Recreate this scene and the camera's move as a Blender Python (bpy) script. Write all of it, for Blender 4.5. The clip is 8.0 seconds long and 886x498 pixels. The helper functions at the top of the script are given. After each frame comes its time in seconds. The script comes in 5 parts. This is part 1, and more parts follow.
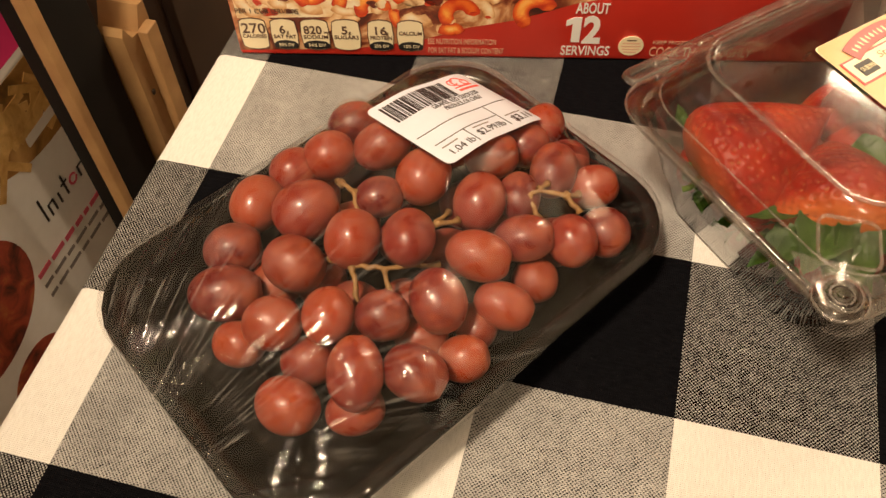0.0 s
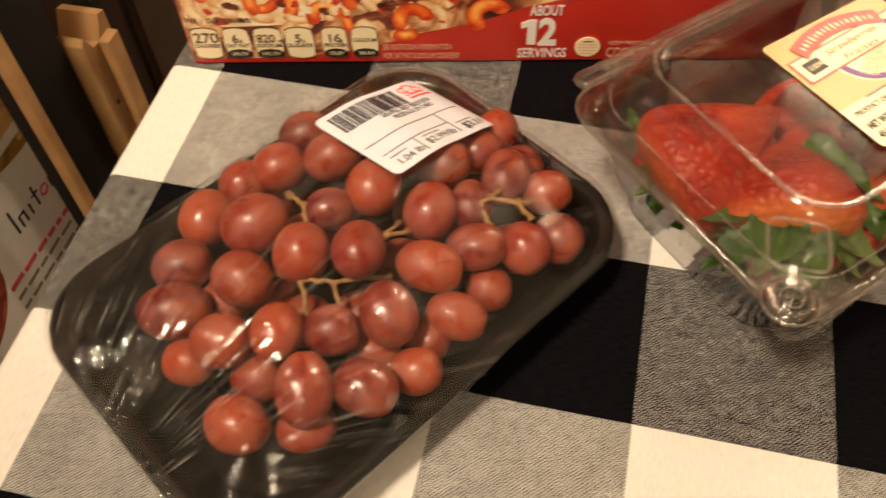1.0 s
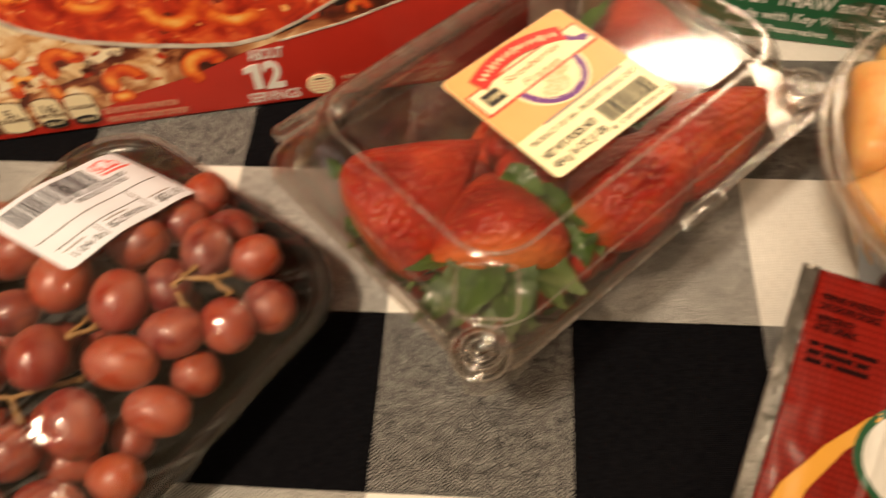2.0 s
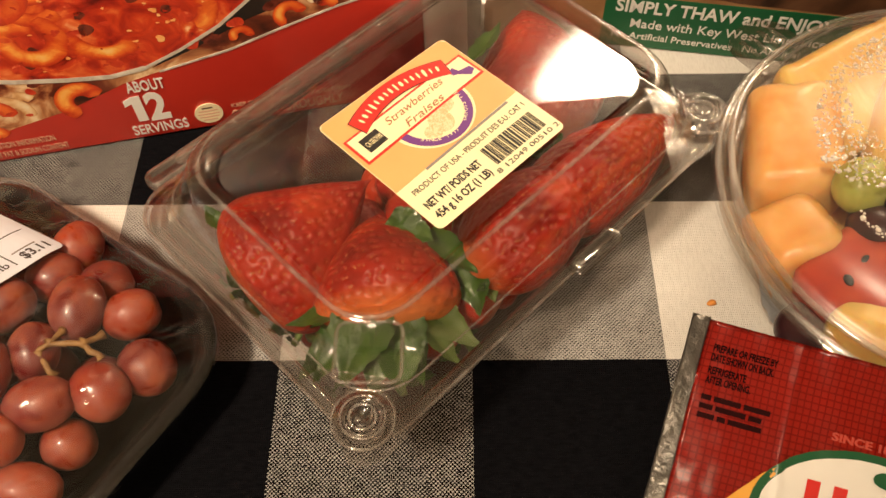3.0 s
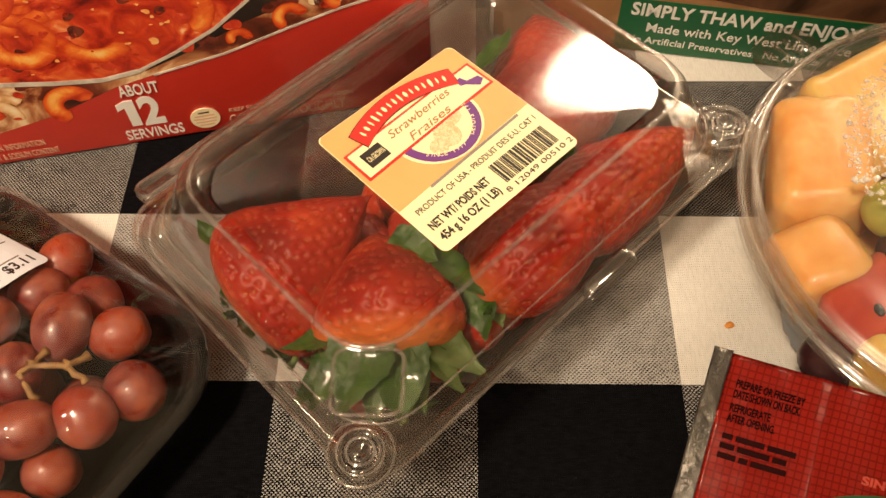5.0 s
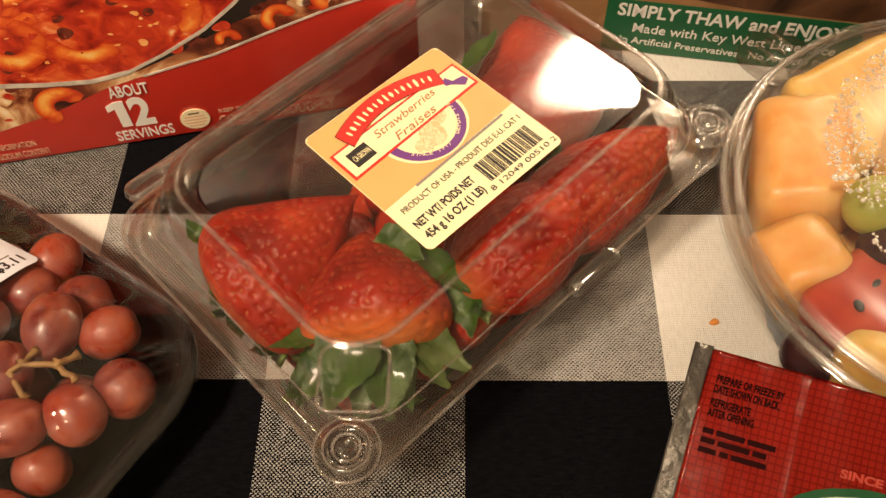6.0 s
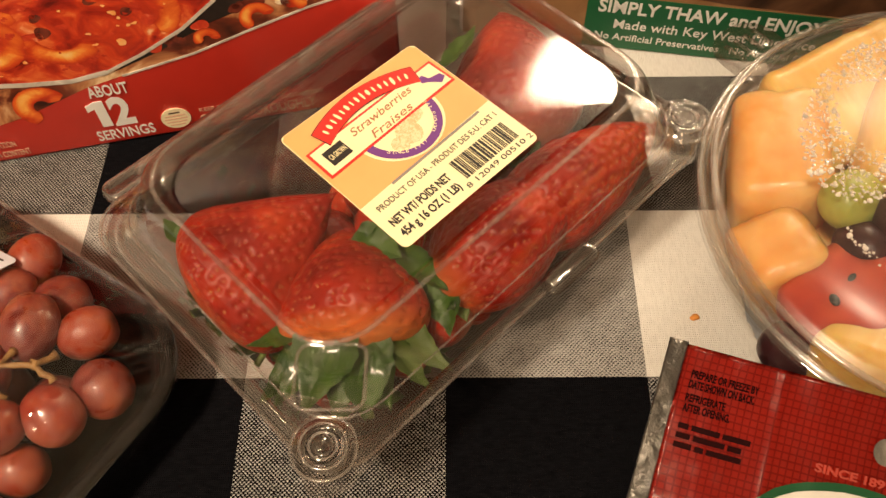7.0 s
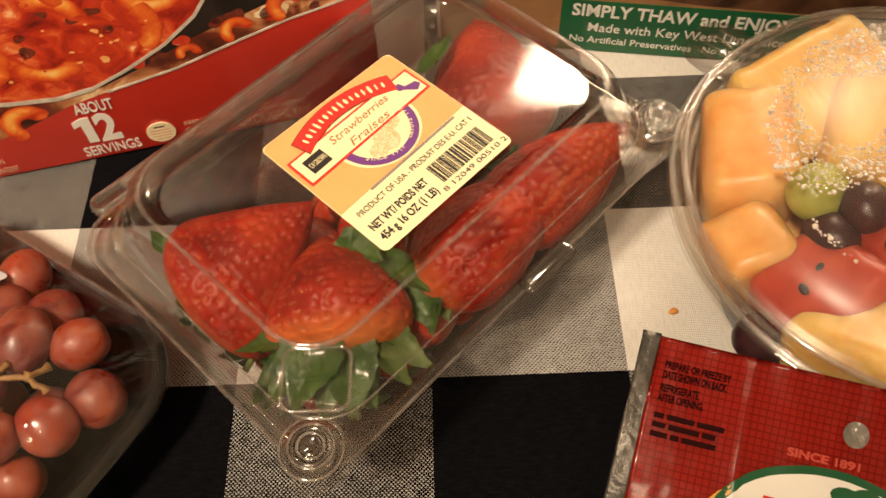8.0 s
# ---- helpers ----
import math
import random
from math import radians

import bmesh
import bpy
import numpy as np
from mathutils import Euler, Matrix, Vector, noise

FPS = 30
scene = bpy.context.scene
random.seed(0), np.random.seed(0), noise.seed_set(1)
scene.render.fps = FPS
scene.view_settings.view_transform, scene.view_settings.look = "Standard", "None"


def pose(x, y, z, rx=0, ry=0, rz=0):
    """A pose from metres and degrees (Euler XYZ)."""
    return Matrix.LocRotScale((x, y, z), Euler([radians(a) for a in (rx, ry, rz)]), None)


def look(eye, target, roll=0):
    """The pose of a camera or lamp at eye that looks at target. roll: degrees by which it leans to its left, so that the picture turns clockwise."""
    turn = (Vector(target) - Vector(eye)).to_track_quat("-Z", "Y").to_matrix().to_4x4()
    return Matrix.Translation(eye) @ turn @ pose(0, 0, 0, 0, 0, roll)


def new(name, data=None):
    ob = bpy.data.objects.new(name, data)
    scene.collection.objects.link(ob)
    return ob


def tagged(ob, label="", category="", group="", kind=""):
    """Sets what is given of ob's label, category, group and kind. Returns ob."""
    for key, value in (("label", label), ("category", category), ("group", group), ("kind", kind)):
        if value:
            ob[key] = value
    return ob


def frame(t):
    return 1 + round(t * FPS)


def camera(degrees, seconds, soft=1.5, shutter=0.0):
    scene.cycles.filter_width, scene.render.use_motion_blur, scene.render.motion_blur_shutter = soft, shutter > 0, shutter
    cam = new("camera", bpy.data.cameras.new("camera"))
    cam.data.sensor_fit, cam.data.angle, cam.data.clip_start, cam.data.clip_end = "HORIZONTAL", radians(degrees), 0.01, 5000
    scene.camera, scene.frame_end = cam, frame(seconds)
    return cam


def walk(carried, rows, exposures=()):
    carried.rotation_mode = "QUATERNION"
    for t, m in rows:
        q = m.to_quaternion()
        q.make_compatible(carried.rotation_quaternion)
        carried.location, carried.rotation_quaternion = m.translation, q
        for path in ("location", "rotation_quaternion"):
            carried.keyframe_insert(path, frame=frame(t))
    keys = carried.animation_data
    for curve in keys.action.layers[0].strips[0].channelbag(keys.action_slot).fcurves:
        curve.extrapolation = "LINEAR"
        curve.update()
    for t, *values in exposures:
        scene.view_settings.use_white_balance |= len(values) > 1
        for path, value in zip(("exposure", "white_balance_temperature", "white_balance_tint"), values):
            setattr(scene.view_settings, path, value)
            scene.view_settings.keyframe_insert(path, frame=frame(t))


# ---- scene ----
cam = camera(54.2, 8.0, shutter=0.6)
PATH = [
    (0, (-0.047, -0.158, 0.313), (-0.361, 0.959, -1.316), -1.6),
    (0.5, (-0.048, -0.155, 0.314), (-0.36, 0.961, -1.316), -1.8),
    (1, (-0.034, -0.148, 0.313), (-0.324, 0.967, -1.322), -2.2),
    (1.5, (0.001, -0.13, 0.312), (-0.234, 0.992, -1.327), -3.5),
    (2, (0.048, -0.101, 0.311), (-0.094, 1.013, -1.343), -4.3),
    (2.2, (0.059, -0.092, 0.314), (-0.037, 1.016, -1.348), -3.8),
    (3.3, (0.072, -0.065, 0.308), (0.038, 1.007, -1.38), -1.9),
    (3.5, (0.073, -0.061, 0.306), (0.038, 1.011, -1.382), -1.9),
    (4, (0.073, -0.053, 0.302), (0.034, 1.011, -1.39), -1.8),
    (4.5, (0.07, -0.053, 0.301), (0.022, 1.007, -1.394), -1.9),
    (6, (0.074, -0.056, 0.304), (0.035, 1.006, -1.391), -1.7),
    (6.5, (0.077, -0.054, 0.302), (0.045, 1.005, -1.394), -1.7),
    (7, (0.08, -0.056, 0.304), (0.051, 1.001, -1.394), -1.7),
    (7.5, (0.081, -0.059, 0.307), (0.052, 1.002, -1.388), -1.8),
    (8, (0.085, -0.061, 0.31), (0.068, 1.006, -1.382), -2.9),
]
walk(cam, [(t, look(eye, target, roll)) for t, eye, target, roll in PATH])

S = 0.076            # side of one check of the tablecloth
FLOOR = -0.75        # the table top is at z = 0

# ---- light ----
world = bpy.data.worlds.new("world")
scene.world = world
world.use_nodes = True
world.node_tree.nodes["Background"].inputs[0].default_value = (1.0, 0.72, 0.45, 1)
world.node_tree.nodes["Background"].inputs[1].default_value = 0.012


def lamp(name, eye, target, size, watts, colour):
    data = bpy.data.lights.new(name, "AREA")
    data.shape, data.size, data.energy, data.color = "DISK", size, watts, colour
    ob = new(name, data)
    ob.matrix_world = look(eye, target)
    return ob


def downlight(name, eye, target, cone, blend, radius, watts, colour):
    data = bpy.data.lights.new(name, "SPOT")
    data.spot_size, data.spot_blend, data.shadow_soft_size, data.energy, data.color = radians(cone), blend, radius, watts, colour
    ob = new(name, data)
    ob.matrix_world = look(eye, target)
    return ob


def bulb(name, eye, radius, watts, colour):
    data = bpy.data.lights.new(name, "POINT")
    data.shadow_soft_size, data.energy, data.color = radius, watts, colour
    ob = new(name, data)
    ob.location = eye
    return ob


WARM = (1.0, 0.765, 0.52)
downlight("ceiling_downlight", (-0.45, -0.50, 1.60), (-0.10, 0.25, 0), 33, 1.0, 0.10, 168, WARM)
lamp("far_ceiling_lamp", (0.65, 1.78, 1.70), (0.1, 0.2, 0), 0.47, 27, WARM)
# unseen fill, added to light bowl and cloth from the back right
bulb("corner_bulb", (1.6, 2.1, 1.40), 0.06, 54, WARM)
# unseen fill, added to brighten the appliance carton's face and the reflected room
bulb("room_bulb", (-0.05, -1.30, 1.40), 0.16, 17, WARM)
scene.view_settings.exposure = 0.0


# ---- materials ----
def material(name, colour, rough=0.5, metal=0.0, spec=0.5, coat=0.0, sss=0.0):
    m = bpy.data.materials.new(name)
    m.use_nodes = True
    b = m.node_tree.nodes["Principled BSDF"]
    b.inputs["Base Color"].default_value = (*colour, 1)
    b.inputs["Roughness"].default_value = rough
    b.inputs["Metallic"].default_value = metal
    b.inputs["Specular IOR Level"].default_value = spec
    b.inputs["Coat Weight"].default_value = coat
    b.inputs["Coat Roughness"].default_value = 0.08
    if sss:
        b.inputs["Subsurface Weight"].default_value = sss
        b.inputs["Subsurface Radius"].default_value = (0.006, 0.002, 0.001)
        b.inputs["Subsurface Scale"].default_value = 1.0
    return m


def node(m, kind, **values):
    n = m.node_tree.nodes.new(kind)
    for key, value in values.items():
        n.inputs[key.replace("_", " ")].default_value = value
    return n


def link(m, a, b):
    m.node_tree.links.new(a, b)


def maths(m, op, a, b=None):
    n = m.node_tree.nodes.new("ShaderNodeMath")
    n.operation = op
    for i, v in enumerate((a, b)):
        if v is None:
            continue
        if isinstance(v, (int, float)):
            n.inputs[i].default_value = v
        else:
            link(m, v, n.inputs[i])
    return n.outputs[0]


def coords(m, kind="Object"):
    return m.node_tree.nodes.new("ShaderNodeTexCoord").outputs[kind]


def ramp(m, fac, stops):
    n = m.node_tree.nodes.new("ShaderNodeValToRGB")
    e = n.color_ramp.elements
    while len(e) < len(stops):
        e.new(0.5)
    for el, (p, c) in zip(e, stops):
        el.position, el.color = p, (*c, 1)
    link(m, fac, n.inputs[0])
    return n.outputs[0]


def noise_of(m, vector, scale, detail=3.0, rough=0.5, stretch=None, distort=0.0):
    if stretch:
        mp = m.node_tree.nodes.new("ShaderNodeMapping")
        mp.inputs["Scale"].default_value = stretch
        link(m, vector, mp.inputs[0])
        vector = mp.outputs[0]
    n = node(m, "ShaderNodeTexNoise", Scale=scale, Detail=detail, Roughness=rough, Distortion=distort)
    link(m, vector, n.inputs["Vector"])
    return n.outputs["Fac"]


def mix(m, fac, a, b, mode="MIX"):
    n = m.node_tree.nodes.new("ShaderNodeMix")
    n.data_type, n.blend_type = "RGBA", mode
    for i, v in ((0, fac), (6, a), (7, b)):
        if isinstance(v, (int, float)):
            n.inputs[i].default_value = v
        elif isinstance(v, tuple):
            n.inputs[i].default_value = (*v, 1)
        else:
            link(m, v, n.inputs[i])
    return n.outputs[2]


def bump(m, height, strength=0.3, distance=0.001):
    n = node(m, "ShaderNodeBump", Strength=strength, Distance=distance)
    link(m, height, n.inputs["Height"])
    for b in m.node_tree.nodes:
        if b.type == "BSDF_PRINCIPLED":
            link(m, n.outputs[0], b.inputs["Normal"])
    return n.outputs[0]


def base(m, socket):
    link(m, socket, m.node_tree.nodes["Principled BSDF"].inputs["Base Color"])


def mottled(name, a, b, scale, rough=0.5, relief=0.2, distance=0.0005, **more):
    m = material(name, a, rough, **more)
    n = noise_of(m, coords(m), scale, 5)
    base(m, ramp(m, n, ((0.3, a), (0.7, b))))
    bump(m, noise_of(m, coords(m), scale * 4, 4), relief, distance)
    return m


def cloth_material():
    m = material("woven_check_cloth", (0.8, 0.78, 0.72), 0.95, spec=0.05)
    uv = coords(m, "UV")
    wob = noise_of(m, uv, 60, 3)
    sep = m.node_tree.nodes.new("ShaderNodeSeparateXYZ")
    link(m, uv, sep.inputs[0])
    x, y = sep.outputs[0], sep.outputs[1]
    wx = maths(m, "ADD", x, maths(m, "MULTIPLY", maths(m, "SUBTRACT", wob, 0.5), 0.0012))
    wy = maths(m, "ADD", y, maths(m, "MULTIPLY", maths(m, "SUBTRACT", wob, 0.5), -0.0012))
    col = maths(m, "FLOORED_MODULO", maths(m, "FLOOR", maths(m, "DIVIDE", x, S)), 2.0)
    row = maths(m, "SUBTRACT", 1.0, maths(m, "FLOORED_MODULO", maths(m, "FLOOR", maths(m, "DIVIDE", y, S)), 2.0))
    pitch = 0.00078
    fray = maths(m, "MULTIPLY", maths(m, "SUBTRACT", noise_of(m, uv, 520, 2, 0.6), 0.5), 0.0006)
    tx = maths(m, "DIVIDE", maths(m, "ADD", wx, fray), pitch)
    ty = maths(m, "DIVIDE", maths(m, "SUBTRACT", wy, fray), pitch)
    over = maths(m, "FLOORED_MODULO", maths(m, "ADD", maths(m, "FLOOR", tx), maths(m, "FLOOR", ty)), 2.0)
    fy = maths(m, "ABSOLUTE", maths(m, "SUBTRACT", maths(m, "FRACT", ty), 0.5))
    loose = noise_of(m, uv, 1500, 3, 0.7)
    heather = noise_of(m, uv, 260, 3, 0.6)
    width = maths(m, "ADD", maths(m, "MULTIPLY", maths(m, "SUBTRACT", loose, 0.5), 1.7), maths(m, "ADD", 0.30, maths(m, "MULTIPLY", maths(m, "SUBTRACT", heather, 0.5), 0.7)))
    show = maths(m, "MULTIPLY", over, maths(m, "LESS_THAN", fy, width))
    dark = mix(m, show, row, col)
    slub = noise_of(m, uv, 900, 2, 0.6, (1, 0.25, 1))
    slub2 = noise_of(m, uv, 900, 2, 0.6, (0.25, 1, 1))
    light = ramp(m, slub, ((0.25, (0.75, 0.735, 0.70)), (0.6, (0.84, 0.825, 0.79))))
    fuzz = maths(m, "ABSOLUTE", maths(m, "SUBTRACT", row, col))
    patch = noise_of(m, uv, 45, 4, 0.6)
    light = mix(m, maths(m, "MULTIPLY", fuzz, maths(m, "ADD", 0.24, maths(m, "MULTIPLY", patch, 0.48))), light, (0.05, 0.05, 0.055))
    black = ramp(m, slub2, ((0.3, (0.002, 0.002, 0.003)), (0.8, (0.007, 0.007, 0.009))))
    base(m, mix(m, dark, light, black))
    thread = maths(m, "ADD", maths(m, "ABSOLUTE", maths(m, "SINE", maths(m, "MULTIPLY", tx, math.pi))),
                   maths(m, "ABSOLUTE", maths(m, "SINE", maths(m, "MULTIPLY", ty, math.pi))))
    bump(m, maths(m, "ADD", thread, maths(m, "MULTIPLY", slub, 1.5)), 0.5, 0.0003)
    return m


def clear_plastic(name, tint, ior, haze=0.0, relief=0.0, scale=60.0, stretch=None, rough=0.04, haze_colour=(0.8, 0.78, 0.75), rim=0.75, fan=None):
    """Thin clear sheet: what is behind shows through, and the surface shines."""
    m = bpy.data.materials.new(name)
    m.use_nodes = True
    nt = m.node_tree
    nt.nodes.remove(nt.nodes["Principled BSDF"])
    out = nt.nodes["Material Output"]
    see = node(m, "ShaderNodeBsdfTransparent", Color=(*tint, 1))
    shine = node(m, "ShaderNodeBsdfGlossy", Color=(1, 1, 1, 1), Roughness=rough)
    fres = node(m, "ShaderNodeLayerWeight", Blend=0.5)
    top = nt.nodes.new("ShaderNodeMixShader")
    r0 = 2 * ((ior - 1) / (ior + 1)) ** 2
    link(m, maths(m, "ADD", r0, maths(m, "MULTIPLY", rim - r0, maths(m, "POWER", fres.outputs["Facing"], 4.5))), top.inputs[0])
    body = see.outputs[0]
    if fan:
        # creases that spread from the place where the film is gathered
        sep = nt.nodes.new("ShaderNodeSeparateXYZ")
        link(m, coords(m), sep.inputs[0])
        dx, dy = maths(m, "SUBTRACT", sep.outputs[0], fan[0]), maths(m, "SUBTRACT", sep.outputs[1], fan[1])
        far = maths(m, "SQRT", maths(m, "ADD", maths(m, "MULTIPLY", dx, dx), maths(m, "MULTIPLY", dy, dy)))
        turn = maths(m, "ARCTAN2", dy, dx)

        def creases(fine, length):
            polar = nt.nodes.new("ShaderNodeCombineXYZ")
            link(m, maths(m, "MULTIPLY", turn, fine), polar.inputs[0])
            link(m, maths(m, "MULTIPLY", far, length), polar.inputs[1])
            return noise_of(m, polar.outputs[0], 1.0, 4, 0.6)

        fade = maths(m, "MAXIMUM", 0.16, maths(m, "SUBTRACT", 1.45, maths(m, "MULTIPLY", far, 9.5)))
    if haze:
        mist = node(m, "ShaderNodeBsdfDiffuse", Color=(*haze_colour, 1))
        veil = nt.nodes.new("ShaderNodeMixShader")
        streak = noise_of(m, coords(m), scale * 1.5, 4, 0.6, stretch)
        amount = maths(m, "MULTIPLY", maths(m, "POWER", streak, 3.0), haze * 6)
        if fan:
            # white lines painted into the film stand for light glinting along its creases
            lines = ramp(m, creases(70.0, 26.0), ((0.53, (0, 0, 0)), (0.72, (1, 1, 1))))
            glint_patches = ramp(m, noise_of(m, coords(m), 34, 2), ((0.42, (0, 0, 0)), (0.62, (1, 1, 1))))
            amount = maths(m, "ADD", amount, maths(m, "MULTIPLY", maths(m, "MULTIPLY", lines, glint_patches), maths(m, "MULTIPLY", fade, 0.42)))
        link(m, amount, veil.inputs[0])
        link(m, see.outputs[0], veil.inputs[1])
        link(m, mist.outputs[0], veil.inputs[2])
        body = veil.outputs[0]
    link(m, body, top.inputs[1])
    link(m, shine.outputs[0], top.inputs[2])
    if relief:
        b = node(m, "ShaderNodeBump", Strength=relief, Distance=0.002)
        height = noise_of(m, coords(m), scale, 3, 0.5, stretch, 0.4)
        if fan:
            height = maths(m, "ADD", maths(m, "MULTIPLY", height, 0.45), maths(m, "MULTIPLY", creases(42.0, 9.0), fade))
        link(m, height, b.inputs["Height"])
        link(m, b.outputs[0], shine.inputs["Normal"])
        link(m, b.outputs[0], fres.inputs["Normal"])
    link(m, top.outputs[0], out.inputs[0])
    return m


M_CLOTH = cloth_material()
M_WOOD_FLOOR = mottled("floor_boards", (0.16, 0.085, 0.045), (0.09, 0.045, 0.022), 9, 0.5)
M_WALL = mottled("painted_wall", (0.70, 0.64, 0.55), (0.66, 0.60, 0.51), 6, 0.8)
M_CEIL = mottled("ceiling_paint", (0.8, 0.77, 0.7), (0.76, 0.73, 0.66), 6, 0.9)
M_TABLEWOOD = mottled("table_wood", (0.2, 0.11, 0.06), (0.14, 0.07, 0.04), 12, 0.5)
M_PINE = mottled("pine", (0.46, 0.28, 0.12), (0.33, 0.18, 0.075), 30, 0.55)
M_BLACKWOOD = mottled("black_paint", (0.006, 0.0055, 0.005), (0.010, 0.009, 0.008), 20, 0.7, spec=0.2)
M_DARKWOOD = mottled("dark_wood", (0.020, 0.011, 0.007), (0.034, 0.019, 0.011), 20, 0.5)
M_RED = mottled("red_carton", (0.70, 0.046, 0.028), (0.65, 0.040, 0.025), 40, 0.32, 0.05)
M_CREAM = material("cream_print", (0.82, 0.72, 0.48), 0.4)
M_WHITE = mottled("white_print", (0.80, 0.79, 0.76), (0.76, 0.75, 0.72), 80, 0.45, 0.05)
M_INK = material("black_ink", (0.015, 0.013, 0.013), 0.45)
M_GREY_INK = material("grey_ink", (0.22, 0.20, 0.19), 0.5)
M_PINKINK = material("pink_print", (0.62, 0.10, 0.16), 0.5)
M_MAGENTA = material("magenta_carton", (0.75, 0.04, 0.20), 0.4)
M_GREEN = mottled("green_band", (0.012, 0.12, 0.045), (0.010, 0.10, 0.04), 50, 0.4, 0.05)


# ---- building helpers ----
def part(name, bm, mat, parent=None, label="", smooth=True):
    me = bpy.data.meshes.new(name)
    bm.normal_update()
    bm.to_mesh(me)
    bm.free()
    me.materials.append(mat)
    if smooth:
        me.shade_smooth()
    ob = new(name, me)
    ob.parent = parent
    if label:
        tagged(ob, label)
    return ob


def thing(name, m, label, category, group="", kind=""):
    ob = new(name)
    ob.empty_display_size = 0.02
    ob.matrix_world = m
    return tagged(ob, label, category, group, kind)


def box(bm, x0, x1, y0, y1, z0, z1, bevel=0.0):
    r = bmesh.ops.create_cube(bm, size=1.0)
    vs = r["verts"]
    for v in vs:
        v.co = Vector(((x0 + x1) / 2 + v.co.x * (x1 - x0), (y0 + y1) / 2 + v.co.y * (y1 - y0), (z0 + z1) / 2 + v.co.z * (z1 - z0)))
    if bevel:
        es = list({e for v in vs for e in v.link_edges})
        bmesh.ops.bevel(bm, geom=es, offset=bevel, segments=2, affect="EDGES", profile=0.5)
    return bm


def boxed(*a, **k):
    return box(bmesh.new(), *a, **k)


def ring_pts(a, b, r, n=7):
    """A rounded rectangle of half sizes a, b and corner radius r, anticlockwise."""
    pts = []
    for k, (sx, sy) in enumerate(((1, 1), (-1, 1), (-1, -1), (1, -1))):
        for i in range(n):
            t = math.pi / 2 * (k + i / (n - 1))
            pts.append((sx * (a - r) + r * math.cos(t), sy * (b - r) + r * math.sin(t)))
    return pts


def loft(rings, close_first=False, close_last=False, bm=None):
    """Skin through rings, each a list of (x, y, z)."""
    bm = bm or bmesh.new()
    rows = [[bm.verts.new(p) for p in ring] for ring in rings]
    n = len(rows[0])
    for lo, hi in zip(rows, rows[1:]):
        for i in range(n):
            j = (i + 1) % n
            bm.faces.new((lo[i], lo[j], hi[j], hi[i]))
    if close_first:
        bm.faces.new(rows[0][::-1])
    if close_last:
        bm.faces.new(rows[-1])
    return bm


def rr(z, a, b, r, n=7, cx=0.0, cy=0.0):
    return [(x + cx, y + cy, z) for x, y in ring_pts(a, b, r, n)]


def circle(z, r, n=64, cx=0.0, cy=0.0):
    return [(cx + r * math.cos(2 * math.pi * i / n), cy + r * math.sin(2 * math.pi * i / n), z) for i in range(n)]


def revolve(profile, n=64):
    return loft([circle(z, r, n) for r, z in profile])


def plate(pts, thick, z=0.0):
    """A flat plate with the outline pts (x, y), its top at z + thick."""
    bm = bmesh.new()
    lo = [bm.verts.new((x, y, z)) for x, y in pts]
    hi = [bm.verts.new((x, y, z + thick)) for x, y in pts]
    n = len(pts)
    bm.faces.new(hi)
    bm.faces.new(lo[::-1])
    for i in range(n):
        j = (i + 1) % n
        bm.faces.new((lo[i], lo[j], hi[j], hi[i]))
    return bm


def plates(outlines, thick, z=0.0):
    bm = bmesh.new()
    for pts in outlines:
        lo = [bm.verts.new((x, y, z)) for x, y in pts]
        hi = [bm.verts.new((x, y, z + thick)) for x, y in pts]
        n = len(pts)
        bm.faces.new(hi)
        for i in range(n):
            j = (i + 1) % n
            bm.faces.new((lo[i], lo[j], hi[j], hi[i]))
    return bm


def rect(x0, y0, x1, y1):
    return [(x0, y0), (x1, y0), (x1, y1), (x0, y1)]


def oval(cx, cy, a, b, n=40):
    return [(cx + a * math.cos(2 * math.pi * i / n), cy + b * math.sin(2 * math.pi * i / n)) for i in range(n)]


def words(text, size, x, y, z, mat, parent, name="lettering", align="LEFT", width=None, bold=0.0, turn=0.0, shear=0.0, thick=0.00008):
    """Lettering as a mesh, lying in its parent's xy plane; width squeezes it to that length."""
    cu = bpy.data.curves.new("text", "FONT")
    cu.body, cu.size, cu.align_x, cu.extrude, cu.offset, cu.shear = text, size, align, thick, bold, shear
    cu.resolution_u = 3
    tmp = bpy.data.objects.new("text", cu)
    scene.collection.objects.link(tmp)
    bpy.context.view_layer.update()
    me = bpy.data.meshes.new_from_object(tmp.evaluated_get(bpy.context.evaluated_depsgraph_get()))
    bpy.data.objects.remove(tmp)
    me.name = name
    me.materials.clear()
    me.materials.append(mat)
    xs = [v.co.x for v in me.vertices]
    k = width / max(1e-6, max(xs) - min(xs)) if width else 1.0
    me.transform(Matrix.Translation((x, y, z)) @ pose(0, 0, 0, 0, 0, turn) @ Matrix.Diagonal((k, 1, 1, 1)))
    ob = new(name, me)
    ob.parent = parent
    return ob


# ---- the room ----
def slab(name, label, category, dims, mat):
    ob = part(name, boxed(*dims), mat, None, "", False)
    return tagged(ob, label, category, kind="structure")


